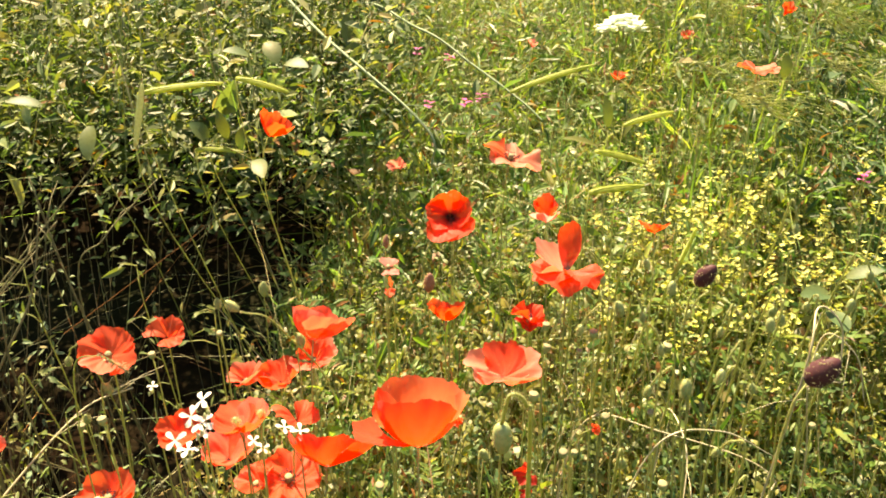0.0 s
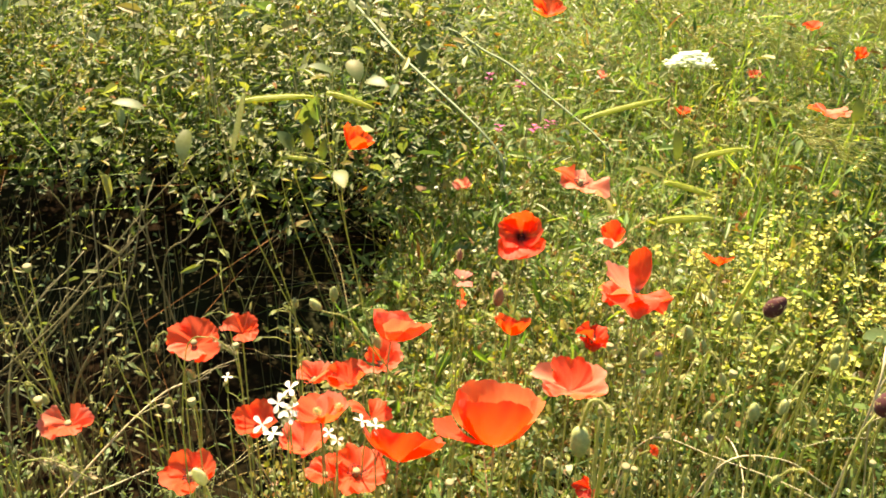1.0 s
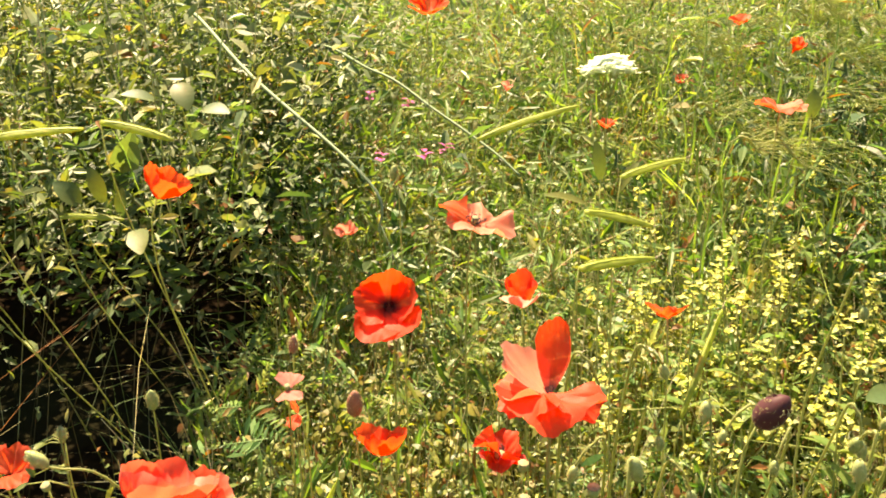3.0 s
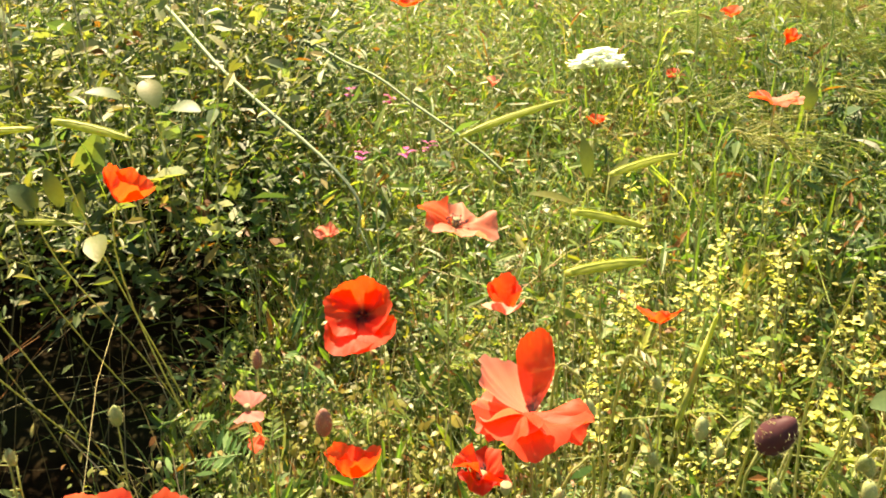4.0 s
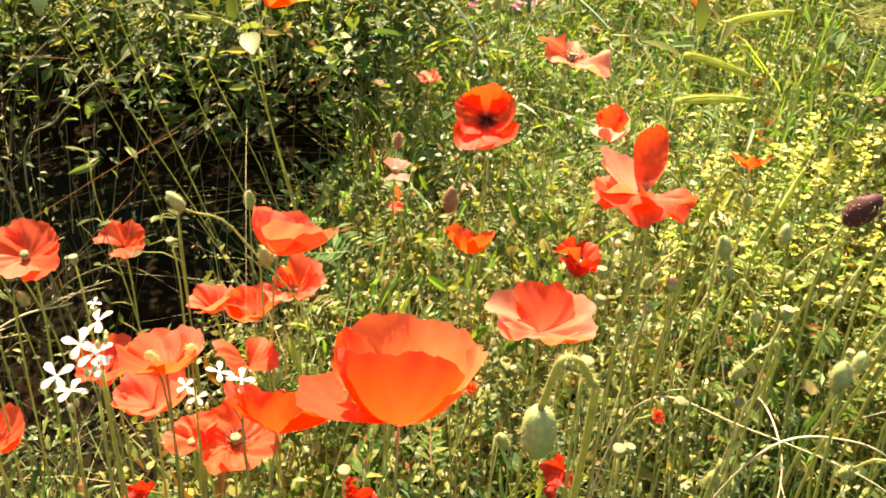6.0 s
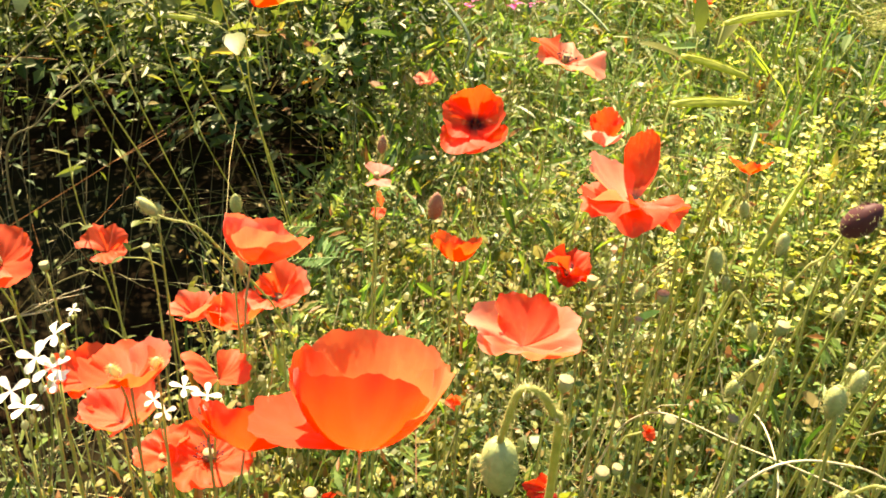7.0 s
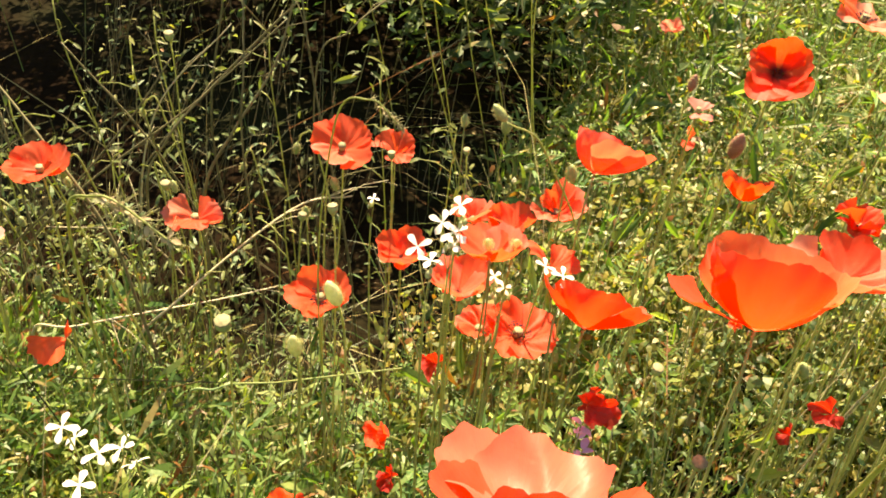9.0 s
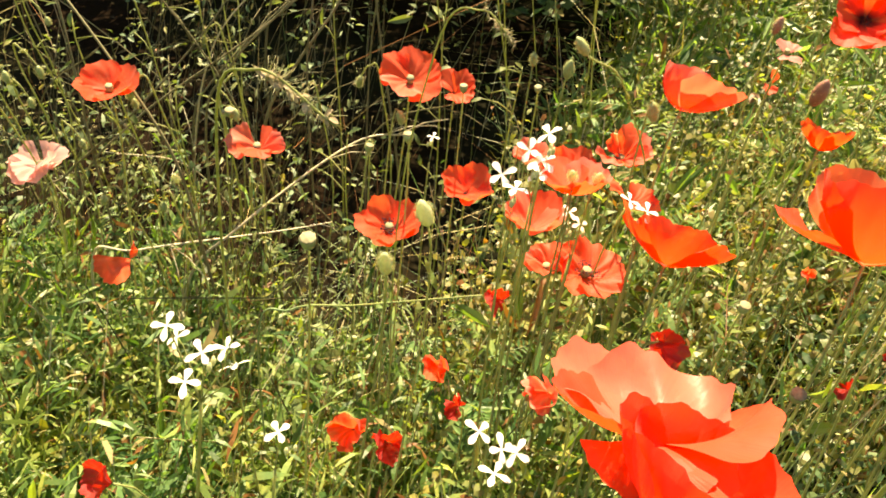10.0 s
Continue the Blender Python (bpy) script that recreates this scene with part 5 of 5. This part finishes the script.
plants = [mustard(500 + k, 0.38 + 0.03 * k) for k in range(5)]
spots = [(0.40, 1.15), (0.46, 1.05), (0.36, 0.98), (0.33, 0.92), (0.43, 0.90), (0.52, 0.95), (0.58, 1.04), (0.68, 1.12), (0.47, 0.84), (0.62, 0.92), (0.74, 1.05), (0.30, 1.02), (0.52, 1.18), (0.62, 1.22), (0.80, 1.2), (0.37, 1.08), (0.48, 1.0), (0.34, 1.12), (0.42, 1.0), (0.56, 0.88), (0.66, 1.02), (0.58, 1.14), (0.70, 0.96), (0.40, 0.88), (0.28, 1.12), (0.50, 1.10)]
for k, (px, py) in enumerate(spots):
    py -= 0.13
    m = pose(px, py, ground_z(px, py), 0, 0, 67 * k)
    if k < 5:
        plants[k].matrix_basis = m
    else:
        copy_thing(plants[k % 5], m)


def barley(seed):
    """A bending wild barley stalk with a nodding ear and long pale awns."""
    rnd = random.Random(seed)
    top = tagged(new("wild_barley"), "wild barley stalk with a nodding bristly ear", "grass", group="wild barley stalks")
    h = rnd.uniform(0.54, 0.64)
    neck = Vector((0.06, 0.0, h))
    line = bezier(Vector((0, 0, -0.01)), Vector((0, 0, h * 0.6)), Vector((0.015, 0, h)), neck, 10)
    part("stem", tube(line, 0.0011, 0.0007, 5), STALKS, top)
    tip = neck + Vector((0.05, 0.01, -0.03))
    ear = part("ear", tube(bezier(neck, neck + Vector((0.02, 0, 0.004)), tip - Vector((0.02, 0, -0.004)), tip, 8), 0.0028, 0.0016, 6, 0.6), AWN, top)
    geos = []
    for i in range(16):
        p = neck.lerp(tip, rnd.random())
        e = p + Vector((rnd.uniform(0.06, 0.12), rnd.gauss(0, 0.016), rnd.uniform(-0.06, 0.02)))
        geos.append(tube([p, p.lerp(e, 0.5) + Vector((0, 0, 0.012)), e], 0.0006, 0.0003, 3))
    part("awn_tuft", join(*geos), AWN, ear)
    for k in range(3):
        p = line[2 + 2 * k]
        q = rnd.uniform(0, math.tau)
        part("blade", oval(p, (math.cos(q) * 0.5, math.sin(q) * 0.5, 0.8), (math.cos(q), math.sin(q), 0), rnd.uniform(0.08, 0.16), 0.004, 0.05, 6, 0.5), GRASS, top)
    return top


ears = [barley(600 + k) for k in range(4)]
for k in range(60):
    px, py = 0.36 + 1.0 * random.random(), 0.98 + 1.2 * random.random()
    m = pose(px, py, ground_z(px, py), random.uniform(-6, 6), random.uniform(-8, 8), random.gauss(8, 22))
    if k < 4:
        ears[k].matrix_basis = m
    else:
        copy_thing(ears[k % 4], m)


def vetch(at, label, material=VIOLET, size=1.0):
    rnd = random.Random(int(1000 * at[0]) + 7)
    at = on_slope(at)
    base = Vector((at[0] + 0.02, at[1] + 0.03, 0))
    base.z = ground_z(base.x, base.y)
    top = tagged(new("vetch_flower"), label, "flower", group="vetch flowers")
    top.location = base
    line = bezier(base, base.lerp(Vector(at), 0.4), Vector(at) - Vector((0, 0, 0.05)), Vector(at), 8)
    part("stem", shifted(tube(line, 0.0008, 0.0006, 5), base), STEM, top)
    for k in range(5):
        q = rnd.uniform(0, math.tau)
        way = Vector((math.cos(q), math.sin(q), rnd.uniform(-0.1, 0.5)))
        part("petal", shifted(oval(Vector(at) + Vector((0, 0, -0.003 * k)), way, (0, 0, 1), size * rnd.uniform(0.010, 0.016), size * 0.010, 0.3, 4), base), material, top)


for at in ((-0.078, 1.400, 0.540), (0.045, 1.310, 0.485), (-0.016, 1.400, 0.528), (-0.045, 1.250, 0.495), (0.017, 1.250, 0.498), (0.62, 1.05, 0.46)):
    vetch(at, "small magenta-violet vetch flower on a thin stem")


for at in ((-0.071, 0.423, 0.440), (-0.066, 0.415, 0.425)):
    vetch(at, "small pale lavender vetch flower low in the herbs", LAVENDER, 0.6)


# ---- pods, stalks and dry sticks ----
def bean(a, b, width, label, sag=0.03, material=BEAN, back=0.03):
    """A long flat seed pod on a stalk that comes up from the ground."""
    a, b = on_slope(a), on_slope(b)
    base = Vector((a.x - 0.01, a.y + back, 0))
    base.z = ground_z(base.x, base.y)
    top = tagged(new("bean_pod"), label, "seed pod", group="long green seed pods")
    top.location = base
    way = (b - a)
    pts = bezier(a, a + way * 0.3 + Vector((0, 0, sag * way.length)), a + way * 0.7 + Vector((0, 0, sag * 0.6 * way.length)), b, 14)
    verts, faces = tube(pts, width * 0.5, width * 0.5, 8, 0.45)
    for i in range(15):
        s = math.sin(math.pi * min(1, 0.10 + 0.86 * i / 14)) ** 0.5 * (1 + 0.07 * math.sin(i * 2.2))
        for k in range(8):
            verts[i * 8 + k] = pts[i] + (verts[i * 8 + k] - pts[i]) * s
    body = part("pod", shifted((verts, faces), base), material, top)
    part("seam", shifted(tube([p + Vector((0, 0, width * 0.44)) for p in pts[1:-1]], 0.0006, 0.0004, 4), base), material, body)
    part("beak", shifted(tube([b, b + way.normalized() * 0.008 + Vector((0, 0, 0.003))], 0.0008, 0.0002, 4), base), STRAW, body)
    part("stalk", shifted(tube(bezier(base, base.lerp(a, 0.4) + Vector((0.02, 0.02, 0)), a - Vector((0.015, -0.02, 0.10)), a, 10), 0.0009, 0.0007, 5), base), STEM, top)


for a, b, w in (((0.171, 0.800, 0.568), (0.239, 0.820, 0.566), 0.010), ((0.226, 0.920, 0.598), (0.295, 0.950, 0.604), 0.009), ((0.091, 1.150, 0.552), (0.226, 1.200, 0.578), 0.011), ((0.190, 0.900, 0.572), (0.257, 0.900, 0.555), 0.010),
                ((-0.359, 0.850, 0.672), (-0.273, 0.900, 0.666), 0.011), ((-0.256, 0.900, 0.672), (-0.192, 0.900, 0.653), 0.010), ((-0.341, 0.930, 0.561), (-0.275, 0.930, 0.557), 0.007), ((0.105, 0.735, 0.505), (0.165, 0.75, 0.515), 0.008), ((0.27, 0.78, 0.42), (0.33, 0.88, 0.47), 0.010)):
    bean(a, b, w, "long green seed pod with a pale seam", back=0.38 if a[0] < -0.1 else 0.03)
bean((-0.342, 0.780, 0.638), (-0.325, 0.800, 0.704), 0.008, "pale upright seed pod above the thicket", 0.02, PALE_POD, 0.45)


def stalk(points, r0, r1, label, material=STRAW, twigs=0, name="dry_stalk"):
    """A long bent stalk with thin side twigs."""
    pts = [on_slope(p) for p in points]
    base = Vector((pts[0].x, pts[0].y, ground_z(pts[0].x, pts[0].y)))
    pts[0] = base - Vector((0, 0, 0.01))
    top = tagged(new(name), label, "stalk", group="long bent stalks")
    top.location = base
    line = spline(pts, 8)
    main = part("main_stalk", shifted(tube(line, r0, r1, 6), base), material, top)
    rnd = random.Random(len(line) * 31 + int(1000 * pts[-1].x))
    for k in range(twigs):
        i = rnd.randrange(len(line) // 3, len(line) - 1)
        way = (line[i + 1] - line[i - 1]).normalized() + Vector((rnd.gauss(0, 0.6), rnd.gauss(0, 0.5), rnd.gauss(0.1, 0.5)))
        e = line[i] + way.normalized() * rnd.uniform(0.03, 0.09)
        twig = part("twig", shifted(tube([line[i], line[i].lerp(e, 0.5) + Vector((0, 0, 0.005)), e], r1 * 0.8, r1 * 0.4, 4), base), material, main)
    return top


stalk([(-0.95, 2.35, 0), (-0.72, 2.05, 0.45), (-0.477, 1.700, 0.631), (-0.229, 1.300, 0.597), (-0.042, 1.080, 0.528), (-0.03, 1.05, 0.47)], 0.0048, 0.0012, "long pale blue-green stalk leaning across the thicket", BLUE_STEM, 3, "leaning_stalk")
stalk([(-0.45, 1.95, 0), (-0.27, 1.76, 0.50), (-0.08, 1.50, 0.548), (0.03, 1.36, 0.522), (0.114, 1.250, 0.497), (0.15, 1.20, 0.48)], 0.0030, 0.0016, "pale blue-green stalk leaning over the herbs", BLUE_STEM, 2, "leaning_stalk")
stalk([(-0.60, 0.44, 0), (-0.56, 0.48, 0.22), (-0.505, 0.521, 0.300), (-0.436, 0.646, 0.350), (-0.385, 0.690, 0.352)], 0.0020, 0.0009, "pale dry stalk lying across the herbs", STRAW, 5)
stalk([(-0.68, 0.42, 0), (-0.63, 0.43, 0.27), (-0.575, 0.449, 0.300), (-0.482, 0.552, 0.278), (-0.44, 0.60, 0.27)], 0.0016, 0.0007, "pale dry stalk lying across the herbs", STRAW, 3)
stalk([(-0.379, 0.340, 0), (-0.349, 0.350, 0.382), (-0.319, 0.36, 0.432), (-0.272, 0.37, 0.45), (-0.23, 0.38, 0.466), (-0.188, 0.390, 0.482)], 0.0009, 0.0005, "straight pale grass stalk lying low", STALKS, 0)
stalk([(-0.72, 0.66, 0), (-0.69, 0.67, 0.26), (-0.652, 0.701, 0.350), (-0.573, 0.849, 0.450), (-0.50, 0.98, 0.53)], 0.0018, 0.0009, "grey dry stalk leaning into the thicket", SHADED_STEM, 4)
stalk([(-0.80, 0.50, 0), (-0.74, 0.52, 0.25), (-0.66, 0.56, 0.36), (-0.55, 0.66, 0.45), (-0.48, 0.75, 0.52)], 0.0018, 0.0008, "grey dry stalk leaning into the thicket", SHADED_STEM, 5)
stalk([(-0.52, 0.62, 0), (-0.53, 0.62, 0.25), (-0.56, 0.60, 0.42), (-0.62, 0.58, 0.54)], 0.0017, 0.0008, "thin branching stalk before the dark thicket", SHADED_STEM, 5)
stalk([(-0.40, 0.70, 0), (-0.41, 0.71, 0.25), (-0.45, 0.74, 0.45), (-0.48, 0.78, 0.60)], 0.0019, 0.0009, "thin branching stalk before the dark thicket", SHADED_STEM, 4)
stalk([(-0.66, 0.80, 0), (-0.66, 0.80, 0.3), (-0.62, 0.83, 0.5), (-0.60, 0.85, 0.66)], 0.0020, 0.0010, "thin branching stalk before the dark thicket", SHADED_STEM, 4)
stalk([(0.13, 0.62, 0), (0.14, 0.61, 0.3), (0.164, 0.604, 0.405), (0.228, 0.583, 0.410), (0.326, 0.545, 0.400), (0.36, 0.53, 0.33)], 0.0009, 0.0005, "thin pale dry stem arching over the herbs", STRAW, 3)
stalk([(0.42, 0.60, 0), (0.41, 0.61, 0.3), (0.378, 0.605, 0.450), (0.385, 0.62, 0.51), (0.41, 0.60, 0.50), (0.42, 0.58, 0.46)], 0.0009, 0.0005, "thin pale dry stem arching over the herbs", STRAW, 2)
stalk([(0.17, 0.50, 0), (0.175, 0.49, 0.35), (0.195, 0.483, 0.500), (0.252, 0.498, 0.504), (0.31, 0.51, 0.46)], 0.0010, 0.0005, "pale dry stem bent sideways over the herbs", STRAW, 0)
stalk([(0.26, 0.64, 0), (0.25, 0.63, 0.3), (0.248, 0.623, 0.400), (0.254, 0.560, 0.405), (0.24, 0.50, 0.36)], 0.0009, 0.0005, "thin pale dry stem arching over the herbs", STRAW, 2)
stalk([(0.29, 0.47, 0), (0.287, 0.466, 0.45), (0.286, 0.465, 0.612), (0.299, 0.497, 0.640), (0.316, 0.491, 0.630), (0.32, 0.48, 0.60)], 0.0011, 0.0006, "pale curled dry stem beside a maroon bud", STRAW, 2)

for pts, r, mat in (
        ([(-0.50, 0.47, 0), (-0.52, 0.48, 0.28), (-0.535, 0.49, 0.40), (-0.60, 0.51, 0.475), (-0.70, 0.54, 0.55), (-0.76, 0.56, 0.58)], 0.0019, SHADED_STEM),
        ([(-0.62, 0.58, 0), (-0.60, 0.60, 0.33), (-0.565, 0.62, 0.421), (-0.511, 0.66, 0.486), (-0.465, 0.70, 0.536), (-0.43, 0.73, 0.57)], 0.0016, SHADED_STEM),
        ([(-0.55, 0.59, 0), (-0.53, 0.60, 0.28), (-0.508, 0.60, 0.392), (-0.473, 0.62, 0.458), (-0.440, 0.66, 0.52), (-0.425, 0.70, 0.60)], 0.0026, SHADED_STEM),
        ([(-0.78, 0.47, 0), (-0.75, 0.48, 0.26), (-0.715, 0.50, 0.311), (-0.626, 0.54, 0.398), (-0.576, 0.60, 0.464), (-0.55, 0.64, 0.51)], 0.0017, SHADED_STEM),
        ([(-0.47, 0.60, 0), (-0.468, 0.61, 0.3), (-0.466, 0.62, 0.447), (-0.464, 0.64, 0.518), (-0.475, 0.68, 0.60)], 0.0013, SHADED_STEM),
        ([(-0.52, 0.80, 0), (-0.50, 0.82, 0.40), (-0.461, 0.85, 0.467), (-0.435, 0.90, 0.491), (-0.41, 0.94, 0.51)], 0.0013, SHADED_STEM),
        ([(-0.69, 0.50, 0), (-0.68, 0.51, 0.3), (-0.69, 0.54, 0.46), (-0.73, 0.58, 0.56)], 0.0014, SHADED_STEM)):
    stalk(pts, r, 0.0008, "long thin stem slanting across the dark hollow", mat, 3, "slanting_stem")


def seed_head(points, length, label, tufts=26):
    """A feathery pale seed head at the end of an arching stem; the ear runs from the last point but one to the last."""
    pts = [on_slope(p) for p in points]
    base = Vector((pts[0].x, pts[0].y, ground_z(pts[0].x, pts[0].y)))
    pts[0] = base - Vector((0, 0, 0.01))
    top = tagged(new("feathery_seed_head"), label, "seed head", group="feathery seed heads")
    top.location = base
    line = spline(pts, 8)
    part("stem", shifted(tube(line, 0.0007, 0.0004, 5), base), STEM, top)
    rnd = random.Random(int(length * 1e5))
    a, b = pts[-2], pts[-1]
    geos, fluff = [], []
    for k in range(tufts):
        p = a.lerp(b, rnd.uniform(0, 1.05)) + Vector((0, 0, 0.001))
        q = rnd.uniform(0, math.tau)
        way = ((b - a).normalized() * 0.7 + Vector((math.cos(q) * 0.5, math.cos(q) * 0.6, math.sin(q)))).normalized()
        geos.append(oval(p, way, (0.2, -0.6, 0.8), length * rnd.uniform(0.09, 0.15), length * rnd.uniform(0.05, 0.08), 0.3, 4))
        for j in range(5):
            e = p + (way + Vector((rnd.gauss(0, 0.4), rnd.gauss(0, 0.4), rnd.gauss(0, 0.4)))).normalized() * length * rnd.uniform(0.15, 0.3)
            fluff.append(tube([p, p.lerp(e, 0.5), e], 0.00012, 0.00007, 3))
    ear = tagged(part("ear", shifted(join(*geos), base), EAR, top), kind="stuff")
    part("awn_tuft", shifted(join(*fluff), base), HAIR, ear)


seed_head([(-0.30, 0.26, 0), (-0.275, 0.25, 0.45), (-0.245, 0.246, 0.675), (-0.224, 0.247, 0.712), (-0.196, 0.247, 0.700)], 0.026, "feathery pale seed head close above the grass")
seed_head([(-0.28, 0.42, 0), (-0.265, 0.415, 0.45), (-0.235, 0.41, 0.635), (-0.210, 0.408, 0.664), (-0.192, 0.408, 0.650)], 0.017, "small pale seed head nodding on an arching stem")
for at, size in (((-0.519, 0.558, 0.417), 0.0110), ((-0.598, 0.697, 0.499), 0.0120), ((-0.293, 0.355, 0.514), 0.0120), ((-0.380, 0.588, 0.406), 0.0150)):
    bud(at, (0.1, -0.1, 1), size, "grey-green poppy seed pod before the dark hollow", POD, (0.01, 0.02), "pod" if size < 0.0125 else "bud")
leaf_rows = []
for k in range(7):
    leaf_rows.append(((-0.308 + random.uniform(-0.035, 0.035), 0.735 + random.uniform(-0.02, 0.02), 0.425 + random.uniform(-0.03, 0.025)), (random.uniform(-1, 1), -0.4, random.uniform(-0.3, 0.8)), random.uniform(0.010, 0.019), random.uniform(0.007, 0.010)))


# ---- broad leaves of the thicket edge ----
for k in range(6):
    px, py = random.uniform(-0.90, -0.46), random.uniform(0.48, 0.92)
    q = random.uniform(0, math.tau)
    dx, dy, h = 0.16 * math.cos(q), 0.12 * math.sin(q), random.uniform(0.25, 0.55)
    stalk([(px, py, 0), (px + dx * 0.2, py + dy * 0.2, h * 0.45), (px + dx * 0.6, py + dy * 0.6, h * 0.8), (px + dx * 1.3, py + dy * 1.3, h)], random.uniform(0.0010, 0.0018), 0.0006,
          "thin branching stalk before the dark thicket", (STRAW, SHADED_STEM, SHADED_STEM)[k % 3], 4)


def leafy_plant(at, leaves, label):
    """A broad-leaved plant: a stalk and large rounded leaves. leaves: rows of (place, way, length, width)."""
    foot = on_slope((at[0], at[1] + (0.14 if at[0] < -0.2 and at[1] > 0.95 else -0.15), 0))
    base = Vector((foot.x, foot.y, ground_z(foot.x, foot.y)))
    top = tagged(new("broad_leaved_plant"), label, "plant", group="broad-leaved plants")
    top.location = base
    tip = on_slope(leaves[0][0])
    line = bezier(base - Vector((0, 0, 0.01)), base.lerp(tip, 0.4) + Vector((0, 0, 0.1)), tip - Vector((0, 0, 0.08)), tip - Vector((0, 0, 0.004)), 10)
    part("stem", shifted(tube(line, 0.0010, 0.0007), base), STEM, top)
    for p, way, ln, w in leaves:
        p = on_slope(p)
        near = min(line, key=lambda q: (q - p).length)
        leaf = part("leaf", shifted(oval(p, way, (0, -0.5, 0.85), ln * 0.85, w * 0.75, 0.12, 7, 0.15), base), BROAD, top)
        part("leaf_stalk", shifted(tube([near, near.lerp(p, 0.5) + Vector((0, 0, 0.004)), p + Vector(way).normalized() * ln * 0.1], 0.0007, 0.0005, 4), base), STEM, leaf)


leafy_plant((-0.31, 1.0), [((-0.33, 0.95, 0.565), (-0.3, -0.2, 0.5), 0.038, 0.034), ((-0.283, 0.942, 0.556), (0.1, -0.1, 1), 0.034, 0.020), ((-0.30, 0.945, 0.57), (-0.25, -0.1, 1), 0.045, 0.022), ((-0.25, 0.90, 0.56), (0.3, -0.6, -0.2), 0.05, 0.03)], "broad-leaved plant with rounded green leaves")
leafy_plant((-0.32, 1.25), [((-0.30, 1.20, 0.62), (0.3, -0.4, -0.4), 0.055, 0.04), ((-0.33, 1.19, 0.60), (-0.5, -0.3, 0.2), 0.05, 0.035), ((-0.28, 1.21, 0.58), (0.6, -0.2, 0.0), 0.05, 0.04)], "pale broad-leaved plant on the thicket's top")
leafy_plant((-0.52, 0.98), [((-0.50, 0.93, 0.66), (0.4, -0.3, 0.3), 0.055, 0.025), ((-0.54, 0.94, 0.62), (-0.6, -0.3, 0.2), 0.05, 0.03), ((-0.47, 0.92, 0.60), (0.1, -0.5, -0.5), 0.06, 0.03)], "broad-leaved plant with drooping leaves")
leafy_plant((0.53, 1.22), [((0.53, 1.20, 0.555), (0.05, -0.1, 1), 0.042, 0.026), ((0.51, 1.2, 0.52), (-0.5, -0.2, 0.4), 0.05, 0.02)], "broad-leaved plant with one bright upright leaf")
leafy_plant((0.23, 1.02), [((0.222, 1.0, 0.56), (-0.1, -0.1, 1), 0.05, 0.02), ((0.24, 0.99, 0.55), (0.4, -0.2, 0.8), 0.045, 0.02), ((0.21, 1.0, 0.53), (-0.7, -0.2, 0.3), 0.06, 0.018)], "plant with long narrow green leaves")
leafy_plant((0.49, 0.86), [((0.50, 0.83, 0.40), (-0.6, -0.2, 0.1), 0.05, 0.035), ((0.52, 0.84, 0.42), (0.5, -0.3, 0.3), 0.05, 0.03), ((0.50, 0.82, 0.38), (0.1, -0.6, -0.1), 0.05, 0.035)], "dark broad-leaved plant among yellow flowers")

leafy_plant((-0.31, 0.86), leaf_rows, "small plant with grey-green leaves at the hollow's edge")
for k, (px, py, pz) in enumerate(((-0.627, 0.651, 0.51), (-0.44, 0.60, 0.40), (-0.70, 0.60, 0.46), (-0.53, 0.75, 0.50), (-0.60, 0.55, 0.42), (-0.76, 0.70, 0.52), (-0.50, 0.56, 0.36), (-0.40, 0.78, 0.47), (-0.66, 0.72, 0.50), (-0.82, 0.62, 0.47))):
    rows = [((px + random.uniform(-0.03, 0.03), py + random.uniform(-0.02, 0.02), pz - 0.035 * j * random.uniform(0.6, 1.3)), (random.uniform(-1, 1), random.uniform(-0.8, 0.1), random.uniform(-0.5, 0.8)), random.uniform(0.012, 0.026), random.uniform(0.005, 0.009)) for j in range(10)]
    leafy_plant((px, py + 0.15), rows, "slender leafy plant rising out of the dark hollow")
